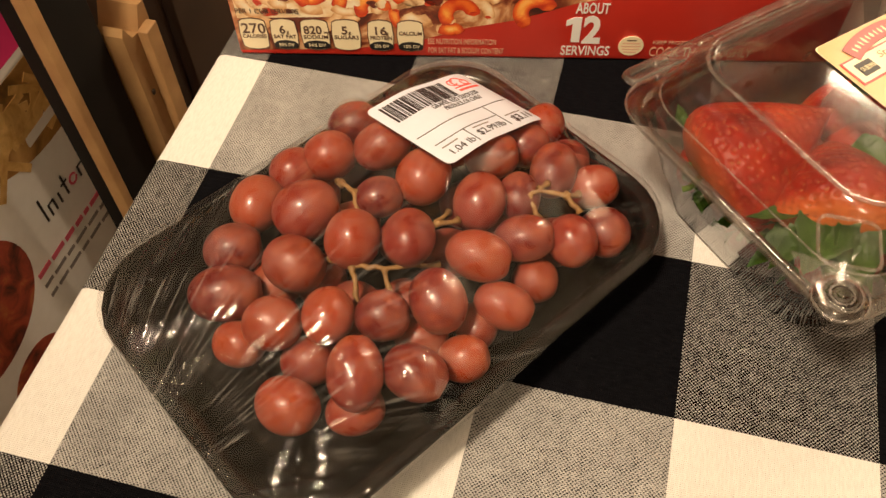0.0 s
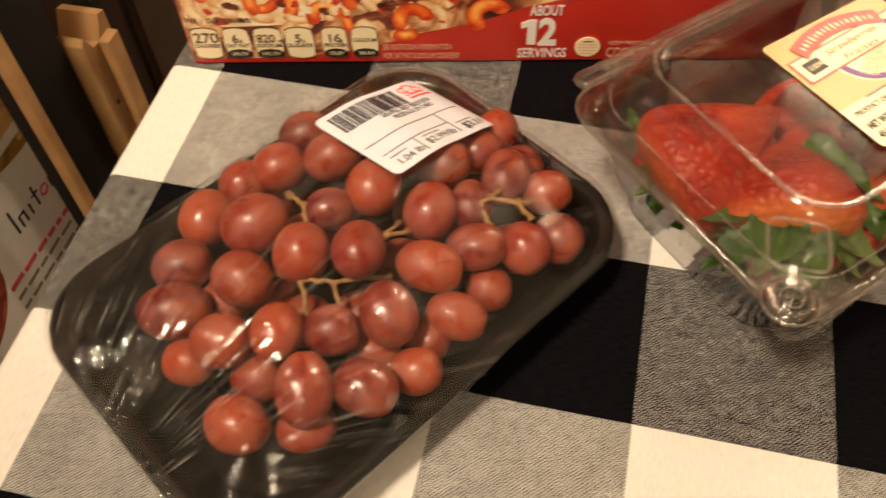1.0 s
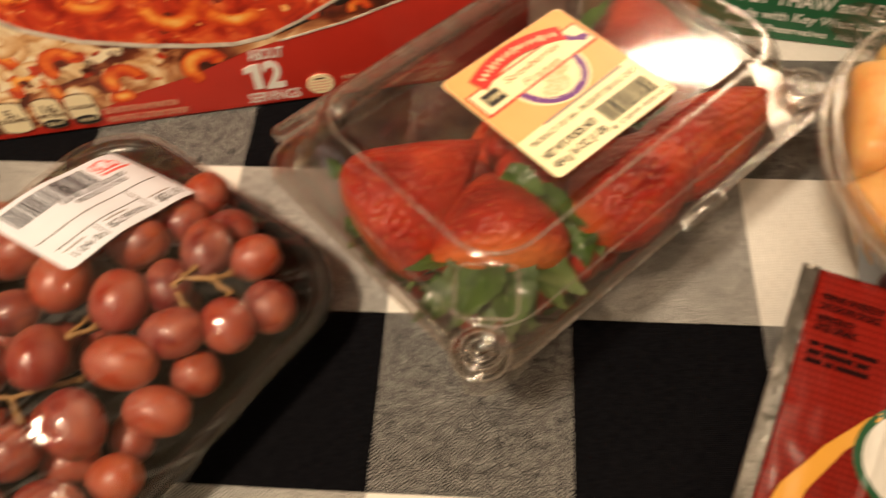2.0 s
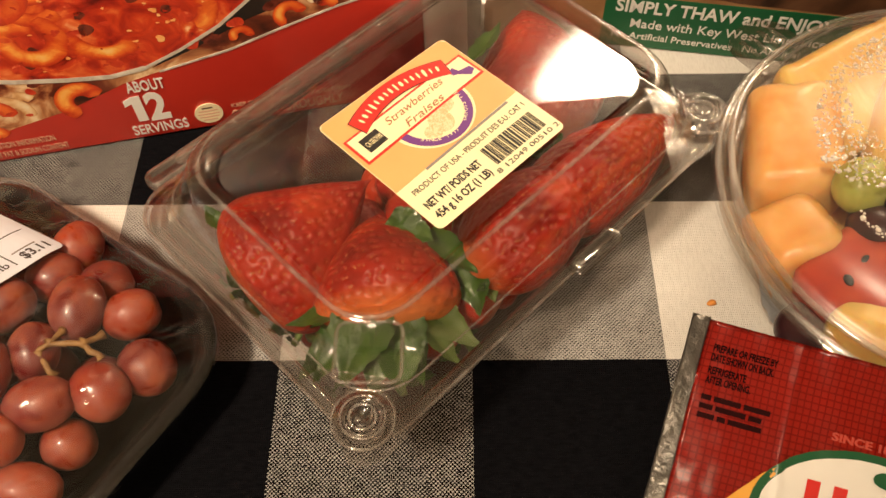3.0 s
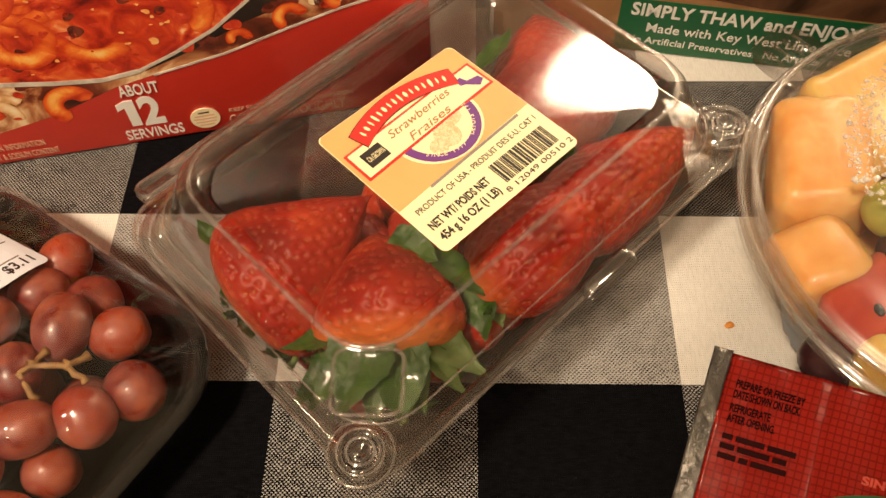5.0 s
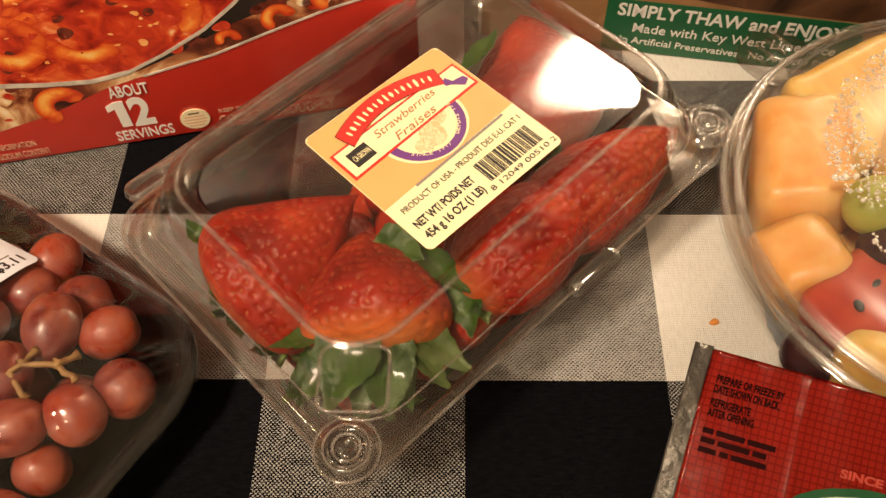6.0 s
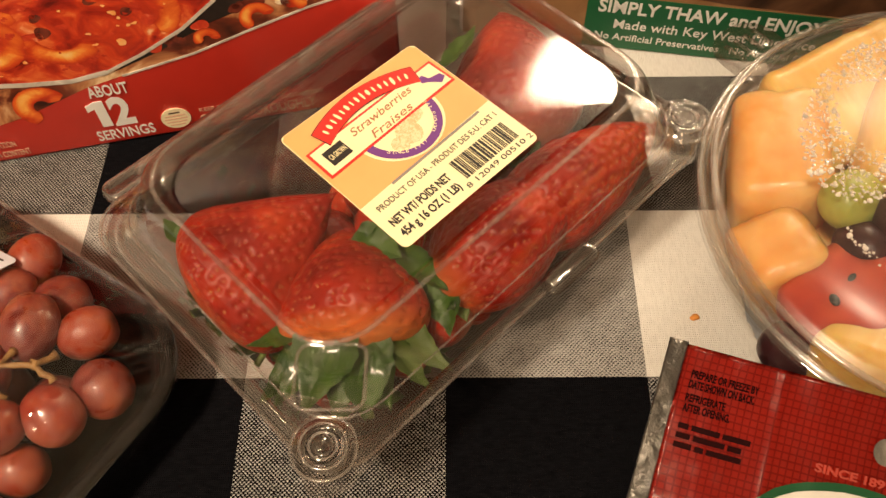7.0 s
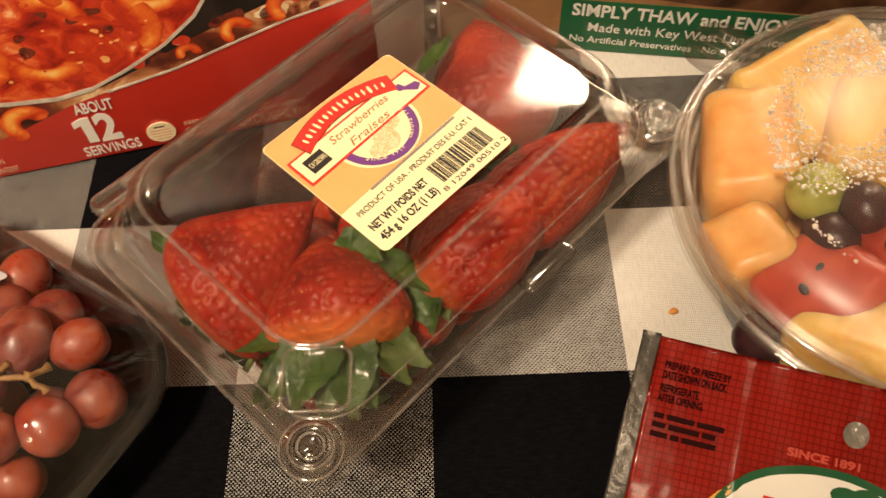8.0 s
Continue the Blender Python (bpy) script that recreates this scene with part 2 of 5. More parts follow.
slab("floor", "dark brown wooden floor of the room", "floor", (-2.2, 2.4, -2.2, 2.6, FLOOR - 0.05, FLOOR), M_WOOD_FLOOR)
slab("ceiling", "plain off-white painted ceiling", "ceiling", (-2.2, 2.4, -2.2, 2.6, 1.75, 1.80), M_CEIL)
slab("wall_north", "plain beige painted wall", "wall", (-2.2, 2.4, 2.6, 2.7, FLOOR, 1.75), M_WALL)
slab("wall_south", "plain beige painted wall", "wall", (-2.2, 2.4, -2.3, -2.2, FLOOR, 1.75), M_WALL)
slab("wall_west", "plain beige painted wall", "wall", (-2.3, -2.2, -2.3, 2.7, FLOOR, 1.75), M_WALL)
slab("wall_east", "plain beige painted wall", "wall", (2.4, 2.5, -2.3, 2.7, FLOOR, 1.75), M_WALL)

# ---- table and cloth ----
TX0, TX1, TY0, TY1 = -0.257, 0.60, -0.42, 0.44


def build_table():
    t = thing("table", pose(0, 0, FLOOR), "wooden table hidden under a checked cloth", "table")
    part("tabletop", boxed(TX0 + 0.004, TX1 - 0.004, TY0 + 0.004, TY1 - 0.004, 0.72, 0.747, 0.002), M_TABLEWOOD, t)
    for x in (TX0 + 0.05, TX1 - 0.05):
        for y in (TY0 + 0.05, TY1 - 0.05):
            part("leg", boxed(x - 0.025, x + 0.025, y - 0.025, y + 0.025, 0, 0.72, 0.004), M_TABLEWOOD, t)


def build_cloth():
    """Top sheet with softly rounded edges and hanging sides, unrolled into UVs in metres."""
    bm = bmesh.new()
    uvl = bm.loops.layers.uv.new("UVMap")
    hang, r = 0.16, 0.006

    def bend(s, lo, hi):
        """Arc length s along the cloth -> (place across, drop)."""
        for edge, sign in ((lo, -1), (hi, 1)):
            d = (s - edge) * sign
            start = -r
            if d > start:
                arc = (d - start) / r
                if arc < math.pi / 2:
                    return edge - sign * r + sign * r * math.sin(arc), r - r * math.cos(arc)
                return edge, r + (d - start) - r * math.pi / 2
        return s, 0.0

    def steps(lo, hi):
        pts = [lo - hang, lo - hang / 2, lo - 0.01] + [lo + r - r * 1.5708 * (1 - k / 5) for k in range(6)]
        inner = [lo + r + (hi - lo - 2 * r) * k / 60 for k in range(1, 60)]
        end = [hi - r + r * 1.5708 * k / 5 for k in range(6)] + [hi + 0.01, hi + hang / 2, hi + hang]
        return pts + inner + end

    xs, ys = steps(TX0, TX1), steps(TY0, TY1)
    grid = []
    for s in xs:
        x, dx = bend(s, TX0, TX1)
        col = []
        for t in ys:
            y, dy = bend(t, TY0, TY1)
            d = max(dx, dy)
            lift = 0.0006 * noise.noise((s * 14, t * 14, 0)) if d == 0 else 0.0
            col.append((bm.verts.new((x, y, -d + lift - 0.0002)), (s, t)))
        grid.append(col)
    for i in range(len(xs) - 1):
        for j in range(len(ys) - 1):
            q = [grid[i][j], grid[i + 1][j], grid[i + 1][j + 1], grid[i][j + 1]]
            f = bm.faces.new([v for v, _ in q])
            for lp, (_, uv) in zip(f.loops, q):
                lp[uvl].uv = uv
    ob = part("tablecloth", bm, M_CLOTH)
    tagged(ob, "black and white buffalo check woven cotton tablecloth on the table", "tablecloth")


build_table()
build_cloth()


# ---- cartons ----
def print_material(name, stops, scale, rough=0.4, distort=1.2, detail=4):
    m = material(name, stops[0][1], rough)
    base(m, ramp(m, noise_of(m, coords(m), scale, detail, 0.55, None, distort), stops))
    return m


M_SAUCE = print_material("sauce_print", ((0.28, (0.12, 0.006, 0.003)), (0.42, (0.38, 0.020, 0.007)), (0.55, (0.60, 0.050, 0.012)), (0.65, (0.76, 0.16, 0.04)), (0.74, (0.92, 0.54, 0.28))), 70, 0.4, 1.0, 9)
M_INGR = print_material("ingredients_print", ((0.30, (0.03, 0.008, 0.005)), (0.44, (0.16, 0.030, 0.012)), (0.53, (0.48, 0.20, 0.08)), (0.63, (0.80, 0.56, 0.32)), (0.75, (0.9, 0.80, 0.62))), 45, 0.4, 0.8)
M_PANBLACK = print_material("dark_pan_print", ((0.3, (0.008, 0.006, 0.005)), (0.8, (0.03, 0.02, 0.016))), 40)
M_RIM = print_material("grey_rim_print", ((0.3, (0.38, 0.33, 0.28)), (0.7, (0.72, 0.68, 0.60))), 90)
M_PASTA_SHINE = print_material("pasta_shine_print", ((0.35, (0.84, 0.30, 0.06)), (0.6, (0.90, 0.52, 0.20))), 300)
M_PASTA_CREAM = print_material("cream_pasta_print", ((0.30, (0.40, 0.18, 0.07)), (0.45, (0.80, 0.58, 0.32)), (0.62, (0.90, 0.80, 0.58))), 60)
M_MEATBIT = print_material("meat_print", ((0.3, (0.06, 0.012, 0.008)), (0.7, (0.22, 0.04, 0.02))), 200)
M_REDBIT = print_material("tomato_print", ((0.3, (0.42, 0.02, 0.008)), (0.6, (0.62, 0.06, 0.02)), (0.75, (0.8, 0.3, 0.14))), 200)
M_BEIGE_INK = material("beige_ink", (0.72, 0.44, 0.30), 0.45)
M_BROWN_INK = material("brown_ink", (0.10, 0.05, 0.03), 0.45)


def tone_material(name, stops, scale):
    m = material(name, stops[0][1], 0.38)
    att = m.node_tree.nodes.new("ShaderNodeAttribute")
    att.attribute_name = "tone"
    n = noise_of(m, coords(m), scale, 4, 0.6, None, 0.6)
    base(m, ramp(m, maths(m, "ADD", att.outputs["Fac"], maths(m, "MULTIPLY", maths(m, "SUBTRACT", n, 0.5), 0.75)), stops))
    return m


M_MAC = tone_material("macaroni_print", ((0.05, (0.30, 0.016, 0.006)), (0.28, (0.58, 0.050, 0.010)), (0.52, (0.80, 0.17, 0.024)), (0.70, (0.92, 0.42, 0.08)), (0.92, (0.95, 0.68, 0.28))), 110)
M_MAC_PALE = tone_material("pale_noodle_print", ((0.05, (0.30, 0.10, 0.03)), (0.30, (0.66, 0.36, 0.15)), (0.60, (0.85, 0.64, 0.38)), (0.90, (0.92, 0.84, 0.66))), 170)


def upright(x, y, turn):
    """Frame of a face that stands upright: its x along the face, its y up, its z out of the face."""
    return pose(x, y, 0.0005, 90, 0, turn)


def mm(pts):
    return [(x / 1000, y / 1000) for x, y in pts]


def arc_piece(cx, cy, r, w, a0, a1, n=16):
    """Outline of a bent tube of macaroni, in mm."""
    out = []
    for k in range(n + 1):
        a = radians(a0 + (a1 - a0) * k / n)
        out.append((cx + (r + w / 2) * math.cos(a), cy + (r + w / 2) * math.sin(a)))
    for k in range(5):
        a, t = radians(a1), math.pi * (k + 1) / 6
        c = (cx + r * math.cos(a), cy + r * math.sin(a))
        out.append((c[0] + w / 2 * (math.cos(a) * math.cos(t) - math.sin(a) * math.sin(t)), c[1] + w / 2 * (math.sin(a) * math.cos(t) + math.cos(a) * math.sin(t))))
    for k in range(n + 1):
        a = radians(a1 + (a0 - a1) * k / n)
        out.append((cx + (r - w / 2) * math.cos(a), cy + (r - w / 2) * math.sin(a)))
    for k in range(5):
        a, t = radians(a0), math.pi + math.pi * (k + 1) / 6
        c = (cx + r * math.cos(a), cy + r * math.sin(a))
        out.append((c[0] + w / 2 * (math.cos(a) * math.cos(t) - math.sin(a) * math.sin(t)), c[1] + w / 2 * (math.sin(a) * math.cos(t) + math.cos(a) * math.sin(t))))
    return mm(out)


def strip(pts, w):
    """A band of width w along the line pts, in mm."""
    lo, hi = [], []
    for i, p in enumerate(pts):
        a, b = Vector(pts[max(0, i - 1)]), Vector(pts[min(len(pts) - 1, i + 1)])
        d = (b - a).normalized()
        n = Vector((-d.y, d.x)) * w / 2
        lo.append((p[0] - n.x, p[1] - n.y))
        hi.append((p[0] + n.x, p[1] + n.y))
    return mm(lo + hi[::-1])


def text_mm(text, x, y, h, w, z, mat, parent, bold=0.0, **more):
    """Words whose capitals are h high and that are w long, from (x, y); all in mm."""
    return words(text, h / 690, x / 1000, y / 1000, z / 1000, mat, parent, width=w / 1000, bold=bold, **more)


def blob(rng, r):
    """Angles and radii of a soft, uneven outline."""
    a, b, p, q = rng.uniform(0.1, 0.3), rng.uniform(0.05, 0.2), rng.uniform(0, 6), rng.uniform(0, 6)
    r *= rng.uniform(0.7, 1.3)
    return [(2 * math.pi * w / 16, r * (1 + a * math.sin(4 * math.pi * w / 16 + p) + b * math.sin(6 * math.pi * w / 16 + q))) for w in range(16)]


def build_dinner_carton():
    w, h, d = 0.306, 0.235, 0.062
    c = thing("frozen_dinner_carton", upright(-0.243, 0.154, 12), "red frozen pasta dinner carton standing upright on the tablecloth", "food carton")
    body = part("carton_body", boxed(0, w, 0, h, -d, 0, 0.0015), M_RED, c, "glossy red printed cardboard")
    edge = [(0.8, 3), (60, 5), (95, 11), (120, 20), (145, 25.5), (173, 36), (190, 40), (221, 46), (245, 53.5), (269, 60.5), (305, 68)]
    part("photo", plate(mm(edge + [(305, 233), (0.8, 233)]), 0.0002), M_INGR, c, "printed photo of pasta and meat", False)
    part("noodle_bed", plate(mm([(3, 24), (60, 26), (98, 34), (118, 46), (105, 52), (84, 62), (60, 82), (3, 92)]), 0.00021), M_PASTA_CREAM, c, "creamy noodles in the printed photo", False)
    part("stripe", plate(strip(edge[6:], 1.0), 0.0005), M_RIM, c, "pale printed stripe", False)
    part("pan", plate(mm([(188, 43), (208, 50), (232, 61), (255, 68), (285, 78), (305, 86), (305, 150), (262, 150), (250, 91), (235, 72), (220, 60), (201, 50)]), 0.0003), M_PANBLACK, c, "dark pan in the printed photo", False)
    rim = [(60, 84), (84, 64), (105, 54), (132, 47), (152, 43.5), (170, 41.5), (185, 43.5), (201, 50), (220, 60), (235, 71.5), (250, 91), (258, 150)]
    part("bowl", plate(mm(rim + [(60, 150)]), 0.0004), M_SAUCE, c, "bowl of pasta in tomato sauce in the photo", False)
    part("bowl_rim", plate(strip(rim[:-5], 2.4), 0.0005), M_RIM, c, "pale bowl rim in the photo", False)
    part("bowl_edge", plate(strip(rim[5:], 1.5), 0.00055), M_RIM, c, "pale bowl rim in the photo", False)
    rng = random.Random(5)
    spots = [(147, 67, 9.5, 9.0, 150, 430), (173, 69, 14, 8.0, 195, 320), (204, 74, 14, 8.5, 300, 395), (140, 92, 11, 9, 150, 380),
             (116, 82, 12, 7.5, 200, 420), (222, 92, 12, 7, 120, 330), (196, 98, 11, 7, 10, 240), (154, 100, 12, 7, 180, 400), (128, 108, 12, 7.5, 30, 260)]
    for k in range(20):
        cx, cy = rng.uniform(70, 250), rng.uniform(70, 140)
        if cy < 44 + max(0, cx - 185) * 0.75 + max(0, 150 - cx) * 0.30:
            continue
        a0 = rng.uniform(0, 360)
        spots.append((cx, cy, rng.uniform(8, 13), rng.uniform(7, 9.5), a0, a0 + rng.uniform(90, 210)))
    for k in range(110):
        cx, cy = rng.uniform(70, 250), rng.uniform(48, 140)
        if cy > 44 + max(0, cx - 183) * 0.80 + max(0, 150 - cx) * 0.35:
            part("meat_bit", plate(mm([(cx + rr_ * math.cos(q), cy + rr_ * 0.8 * math.sin(q)) for q, rr_ in blob(rng, 2.6)]), 0.00002, 0.0004), rng.choice((M_MEATBIT, M_SAUCE, M_REDBIT)), c, "", False)

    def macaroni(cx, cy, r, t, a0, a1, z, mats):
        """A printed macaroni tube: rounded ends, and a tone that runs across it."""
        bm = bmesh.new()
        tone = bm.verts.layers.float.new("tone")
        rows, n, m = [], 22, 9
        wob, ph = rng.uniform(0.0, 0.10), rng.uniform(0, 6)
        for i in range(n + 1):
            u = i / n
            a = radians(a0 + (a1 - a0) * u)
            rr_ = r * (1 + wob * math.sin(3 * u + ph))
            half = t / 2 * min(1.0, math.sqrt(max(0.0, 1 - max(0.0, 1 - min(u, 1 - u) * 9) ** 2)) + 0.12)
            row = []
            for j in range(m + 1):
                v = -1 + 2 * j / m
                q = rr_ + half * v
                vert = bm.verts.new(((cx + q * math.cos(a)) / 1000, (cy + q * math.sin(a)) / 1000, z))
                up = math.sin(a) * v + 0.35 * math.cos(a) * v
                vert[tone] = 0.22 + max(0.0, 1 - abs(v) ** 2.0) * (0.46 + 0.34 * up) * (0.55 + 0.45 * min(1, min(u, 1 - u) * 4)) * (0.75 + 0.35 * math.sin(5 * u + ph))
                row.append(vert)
            rows.append(row)
        for p, q in zip(rows, rows[1:]):
            for j in range(m):
                bm.faces.new((p[j], p[j + 1], q[j + 1], q[j]))
        bmesh.ops.recalc_face_normals(bm, faces=bm.faces)
        bm.faces.ensure_lookup_table()
        if bm.faces[0].normal.z < 0:
            bmesh.ops.reverse_faces(bm, faces=bm.faces)
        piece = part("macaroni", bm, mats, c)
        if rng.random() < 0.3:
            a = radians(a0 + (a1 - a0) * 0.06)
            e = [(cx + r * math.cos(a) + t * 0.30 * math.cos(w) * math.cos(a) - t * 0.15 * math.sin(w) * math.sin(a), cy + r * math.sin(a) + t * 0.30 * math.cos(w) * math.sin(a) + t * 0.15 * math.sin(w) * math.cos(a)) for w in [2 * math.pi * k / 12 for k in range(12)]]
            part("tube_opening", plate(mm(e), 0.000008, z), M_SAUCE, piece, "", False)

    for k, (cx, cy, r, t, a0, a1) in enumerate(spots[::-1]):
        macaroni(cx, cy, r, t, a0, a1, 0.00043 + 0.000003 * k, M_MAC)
    for k in range(230):
        cx, cy = rng.uniform(75, 250), rng.uniform(48, 140)
        if cy > 46 + max(0, cx - 183) * 0.80 + max(0, 150 - cx) * 0.35:
            big = rng.random() < 0.15
            part("sauce_fleck", plate(mm([(cx + rr_ * math.cos(q), cy + rr_ * 0.7 * math.sin(q)) for q, rr_ in blob(rng, 1.9 if big else 0.8)]), 0.00002, 0.00055 + 0.0000004 * k), rng.choice((M_REDBIT, M_SAUCE, M_REDBIT, M_PASTA_SHINE) if big else (M_REDBIT, M_PASTA_SHINE, M_REDBIT, M_SAUCE, M_SAUCE)), c, "", False)
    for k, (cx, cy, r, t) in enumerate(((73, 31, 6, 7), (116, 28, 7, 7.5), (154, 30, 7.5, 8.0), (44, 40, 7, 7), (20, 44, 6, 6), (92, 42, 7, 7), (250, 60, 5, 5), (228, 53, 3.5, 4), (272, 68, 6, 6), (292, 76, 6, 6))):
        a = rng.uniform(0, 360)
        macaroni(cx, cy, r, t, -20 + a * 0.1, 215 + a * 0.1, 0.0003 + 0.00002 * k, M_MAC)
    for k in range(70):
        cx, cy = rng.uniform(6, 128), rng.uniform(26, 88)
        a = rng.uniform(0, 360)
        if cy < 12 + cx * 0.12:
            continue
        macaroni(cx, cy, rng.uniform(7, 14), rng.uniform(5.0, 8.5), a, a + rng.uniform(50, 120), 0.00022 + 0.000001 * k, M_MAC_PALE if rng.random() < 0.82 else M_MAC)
    for k in range(75):
        cx = rng.uniform(10, 300)
        cy = 24 + rng.uniform(4, 16) + max(0, cx - 60) * 0.16
        part("meat_bit", plate(mm([(cx + rr_ * math.cos(q), cy + rr_ * 0.8 * math.sin(q)) for q, rr_ in blob(rng, 3.0)]), 0.00008, 0.00026), rng.choice((M_MEATBIT, M_MEATBIT, M_REDBIT, M_PASTA_CREAM)), c, "", False)
    # nutrition badges
    badge = [(2.3, 17.5, "270", "", "CALORIES", ""), (18.5, 33.0, "6", "g", "SAT FAT", "30% DV"), (34.0, 49.5, "820", "mg", "SODIUM", "34% DV"),
             (50.0, 65.5, "5", "g", "SUGARS", ""), (68.5, 82.5, "16", "g", "PROTEIN", "25% DV"), (83.5, 98.0, "", "", "CALCIUM", "10% DV")]
    for x0, x1, number, unit, what, dv in badge:
        y0, y1, mid = 4.2, 24.5, (x0 + x1) / 2
        shape = [(x0 + 1, y0 + 2), (x0 + 3, y0 + 0.7), (mid, y0), (x1 - 3, y0 + 0.7), (x1 - 1, y0 + 2), (x1 - 0.3, (y0 + y1) / 2), (x1 - 1, y1 - 2), (x1 - 3, y1 - 0.7), (mid, y1), (x0 + 3, y1 - 0.7), (x0 + 1, y1 - 2), (x0 + 0.3, (y0 + y1) / 2)]
        b = part("nutrition_badge", plate(mm(shape), 0.0006), M_CREAM, c, "cream nutrition badge", False)
        part("border", plate(strip(shape + shape[:1], 0.35), 0.0007), M_BROWN_INK, b, "", False)
        if number:
            k = 2.1 if len(number) == 3 else 2.0
            text_mm(number, mid - k * len(number) * (0.95 if not dv and len(number) == 3 else 0.8) - (0.8 if unit else 0), 15.0, 6.2 if number == "270" else 5.0, k * 1.75 * len(number) * (1.12 if number == "270" else 0.85), 0.75, M_BROWN_INK, b, 0.00012)
        if unit:
            text_mm(unit, mid + k * len(number) * 0.8 - 0.4, 15.2, 2.0, 1.0 * len(unit) + 0.4, 0.75, M_BROWN_INK, b)
        text_mm(what, x0 + 1.4, 11.8 if number else 15, 2.3, x1 - x0 - 2.8, 0.75, M_BROWN_INK, b, 0.00004)
        if dv:
            part("lower_half", plate(mm([(x0 + 1.2, 5.6), (mid, 4.6), (x1 - 1.2, 5.6), (x1 - 0.9, 8.2), (x1 - 3, 9.9), (mid, 10.6), (x0 + 3, 9.9), (x0 + 0.9, 8.2)]), 0.00075), M_INK, b, "", False)
            text_mm(dv, x0 + 3.2, 6.6, 2.0, x1 - x0 - 6.4, 0.9, M_CREAM, b)
    text_mm("PER 1 CUP SERVING", 2.8, 27.6, 3.0, 32, 0.75, M_BROWN_INK, c)
    text_mm("SEE NUTRITION INFORMATION", 99.6, 9.3, 3.6, 35, 0.55, M_BEIGE_INK, c)
    text_mm("FOR SAT FAT & SODIUM CONTENT", 99.6, 3.4, 3.6, 39, 0.55, M_BEIGE_INK, c)
    text_mm("ABOUT", 173.6, 30.6, 6.2, 16.5, 0.62, M_WHITE, c, 0.00015)
    part("numeral", plate(mm([(172.8, 11.8), (177.2, 11.8), (177.2, 27.6), (173.6, 27.6), (169.6, 25.6), (169.6, 22.0), (172.8, 23.4)]), 0.00032), M_WHITE, c, "bold white numeral", False)
    text_mm("2", 178.4, 11.8, 16.0, 9.2, 0.12, M_WHITE, c, 0.0009, name="numeral")
    text_mm("SERVINGS", 168.2, 3.2, 6.0, 25, 0.12, M_WHITE, c, 0.0001)
    seal = part("inspection_seal", plate(mm(oval(203.8, 10.0, 6.4, 6.2)), 0.0006), M_CREAM, c, "pale yellow oval seal", False)
    for k in range(5):
        half = (2.4, 4.4, 5.0, 4.4, 3.2)[k]
        part("bar", plate(mm(rect(203.8 - half, 13.3 - 1.9 * k, 203.8 + half, 14.1 - 1.9 * k)), 0.0007), M_BROWN_INK if k < 1 else M_BEIGE_INK, seal, "", False)
    text_mm("KEEP FROZEN - SERVING SUGGESTION", 214.5, 11.6, 2.2, 55, 0.55, M_BEIGE_INK, c)
    text_mm("COOK THOROUGHLY", 213.5, 3.6, 6.0, 52, 0.55, M_BEIGE_INK, c)


M_PIE = print_material("pie_photo_print", ((0.3, (0.03, 0.014, 0.008)), (0.5, (0.11, 0.05, 0.025)), (0.7, (0.18, 0.09, 0.045))), 30)
M_TAN = print_material("wood_print", ((0.3, (0.26, 0.13, 0.055)), (0.7, (0.38, 0.21, 0.10))), 40)
M_CRUMB = print_material("crumb_print", ((0.35, (0.35, 0.17, 0.05)), (0.6, (0.62, 0.36, 0.13))), 200)


def build_pie_carton():
    c = thing("pie_carton", upright(0.112, 0.2535, -9), "brown and green frozen pie carton standing on the cloth", "food carton")
    part("carton_body", boxed(-0.03, 0.24, 0, 0.11, -0.20, 0, 0.0015), M_WHITE, c, "white printed cardboard")
    part("wood_photo", plate(mm([(-28, 0.6), (150, 0.6), (150, 108), (-28, 108)]), 0.0002), M_TAN, c, "wood-brown printed photo", False)
    part("pie_photo", plate(mm([(60, 36), (90, 33), (142, 32), (150, 32), (236, 30), (236, 108), (30, 108), (34, 62)]), 0.0004), M_PIE, c, "dark brown pie in the printed photo", False)
    part("dish_edge", plate(strip([(62, 62), (100, 56), (142, 53), (190, 53), (236, 58)], 1.6), 0.0006), M_RIM, c, "pale glass edge in the photo", False)
    rng = random.Random(8)
    for k in range(40):
        x, y = 150 + rng.uniform(0, 50), 56 + rng.uniform(0, 16)
        part("crumb", plate(mm(oval(x, y, rng.uniform(1.2, 3), rng.uniform(1, 2.2), 7)), 0.0008 + rng.uniform(0, 0.0002)), M_CRUMB, c, "", False)
    band = part("band", plate(mm([(29.5, 0.5), (150, 0.5), (141, 31), (29.5, 31.5)]), 0.0005), M_GREEN, c, "dark green printed band", False)
    text_mm("SIMPLY THAW and ENJOY", 34.5, 22.6, 6.9, 101, 0.65, M_WHITE, band, 0.00022, turn=-1.2)
    text_mm("Made with Key West Lime Juice", 42.5, 13.2, 5.2, 92, 0.65, M_WHITE, band, 0.00006, turn=-1.2)
    text_mm("No Artificial Preservatives   No Artificial Flavors", 34.5, 6.3, 3.9, 108, 0.65, M_WHITE, band, 0.00004, turn=-1.8)


build_dinner_carton()
build_pie_carton()


# ---- beyond the table's edge ----
M_FRIES = print_material("fries_photo_print", ((0.3, (0.03, 0.012, 0.005)), (0.5, (0.34, 0.17, 0.04)), (0.7, (0.62, 0.38, 0.13))), 14)
M_FRY = print_material("fry_print", ((0.3, (0.48, 0.26, 0.06)), (0.7, (0.80, 0.54, 0.20))), 40)
M_MEAT = print_material("meat_photo_print", ((0.3, (0.05, 0.012, 0.008)), (0.55, (0.35, 0.06, 0.03)), (0.75, (0.5, 0.24, 0.06))), 28)


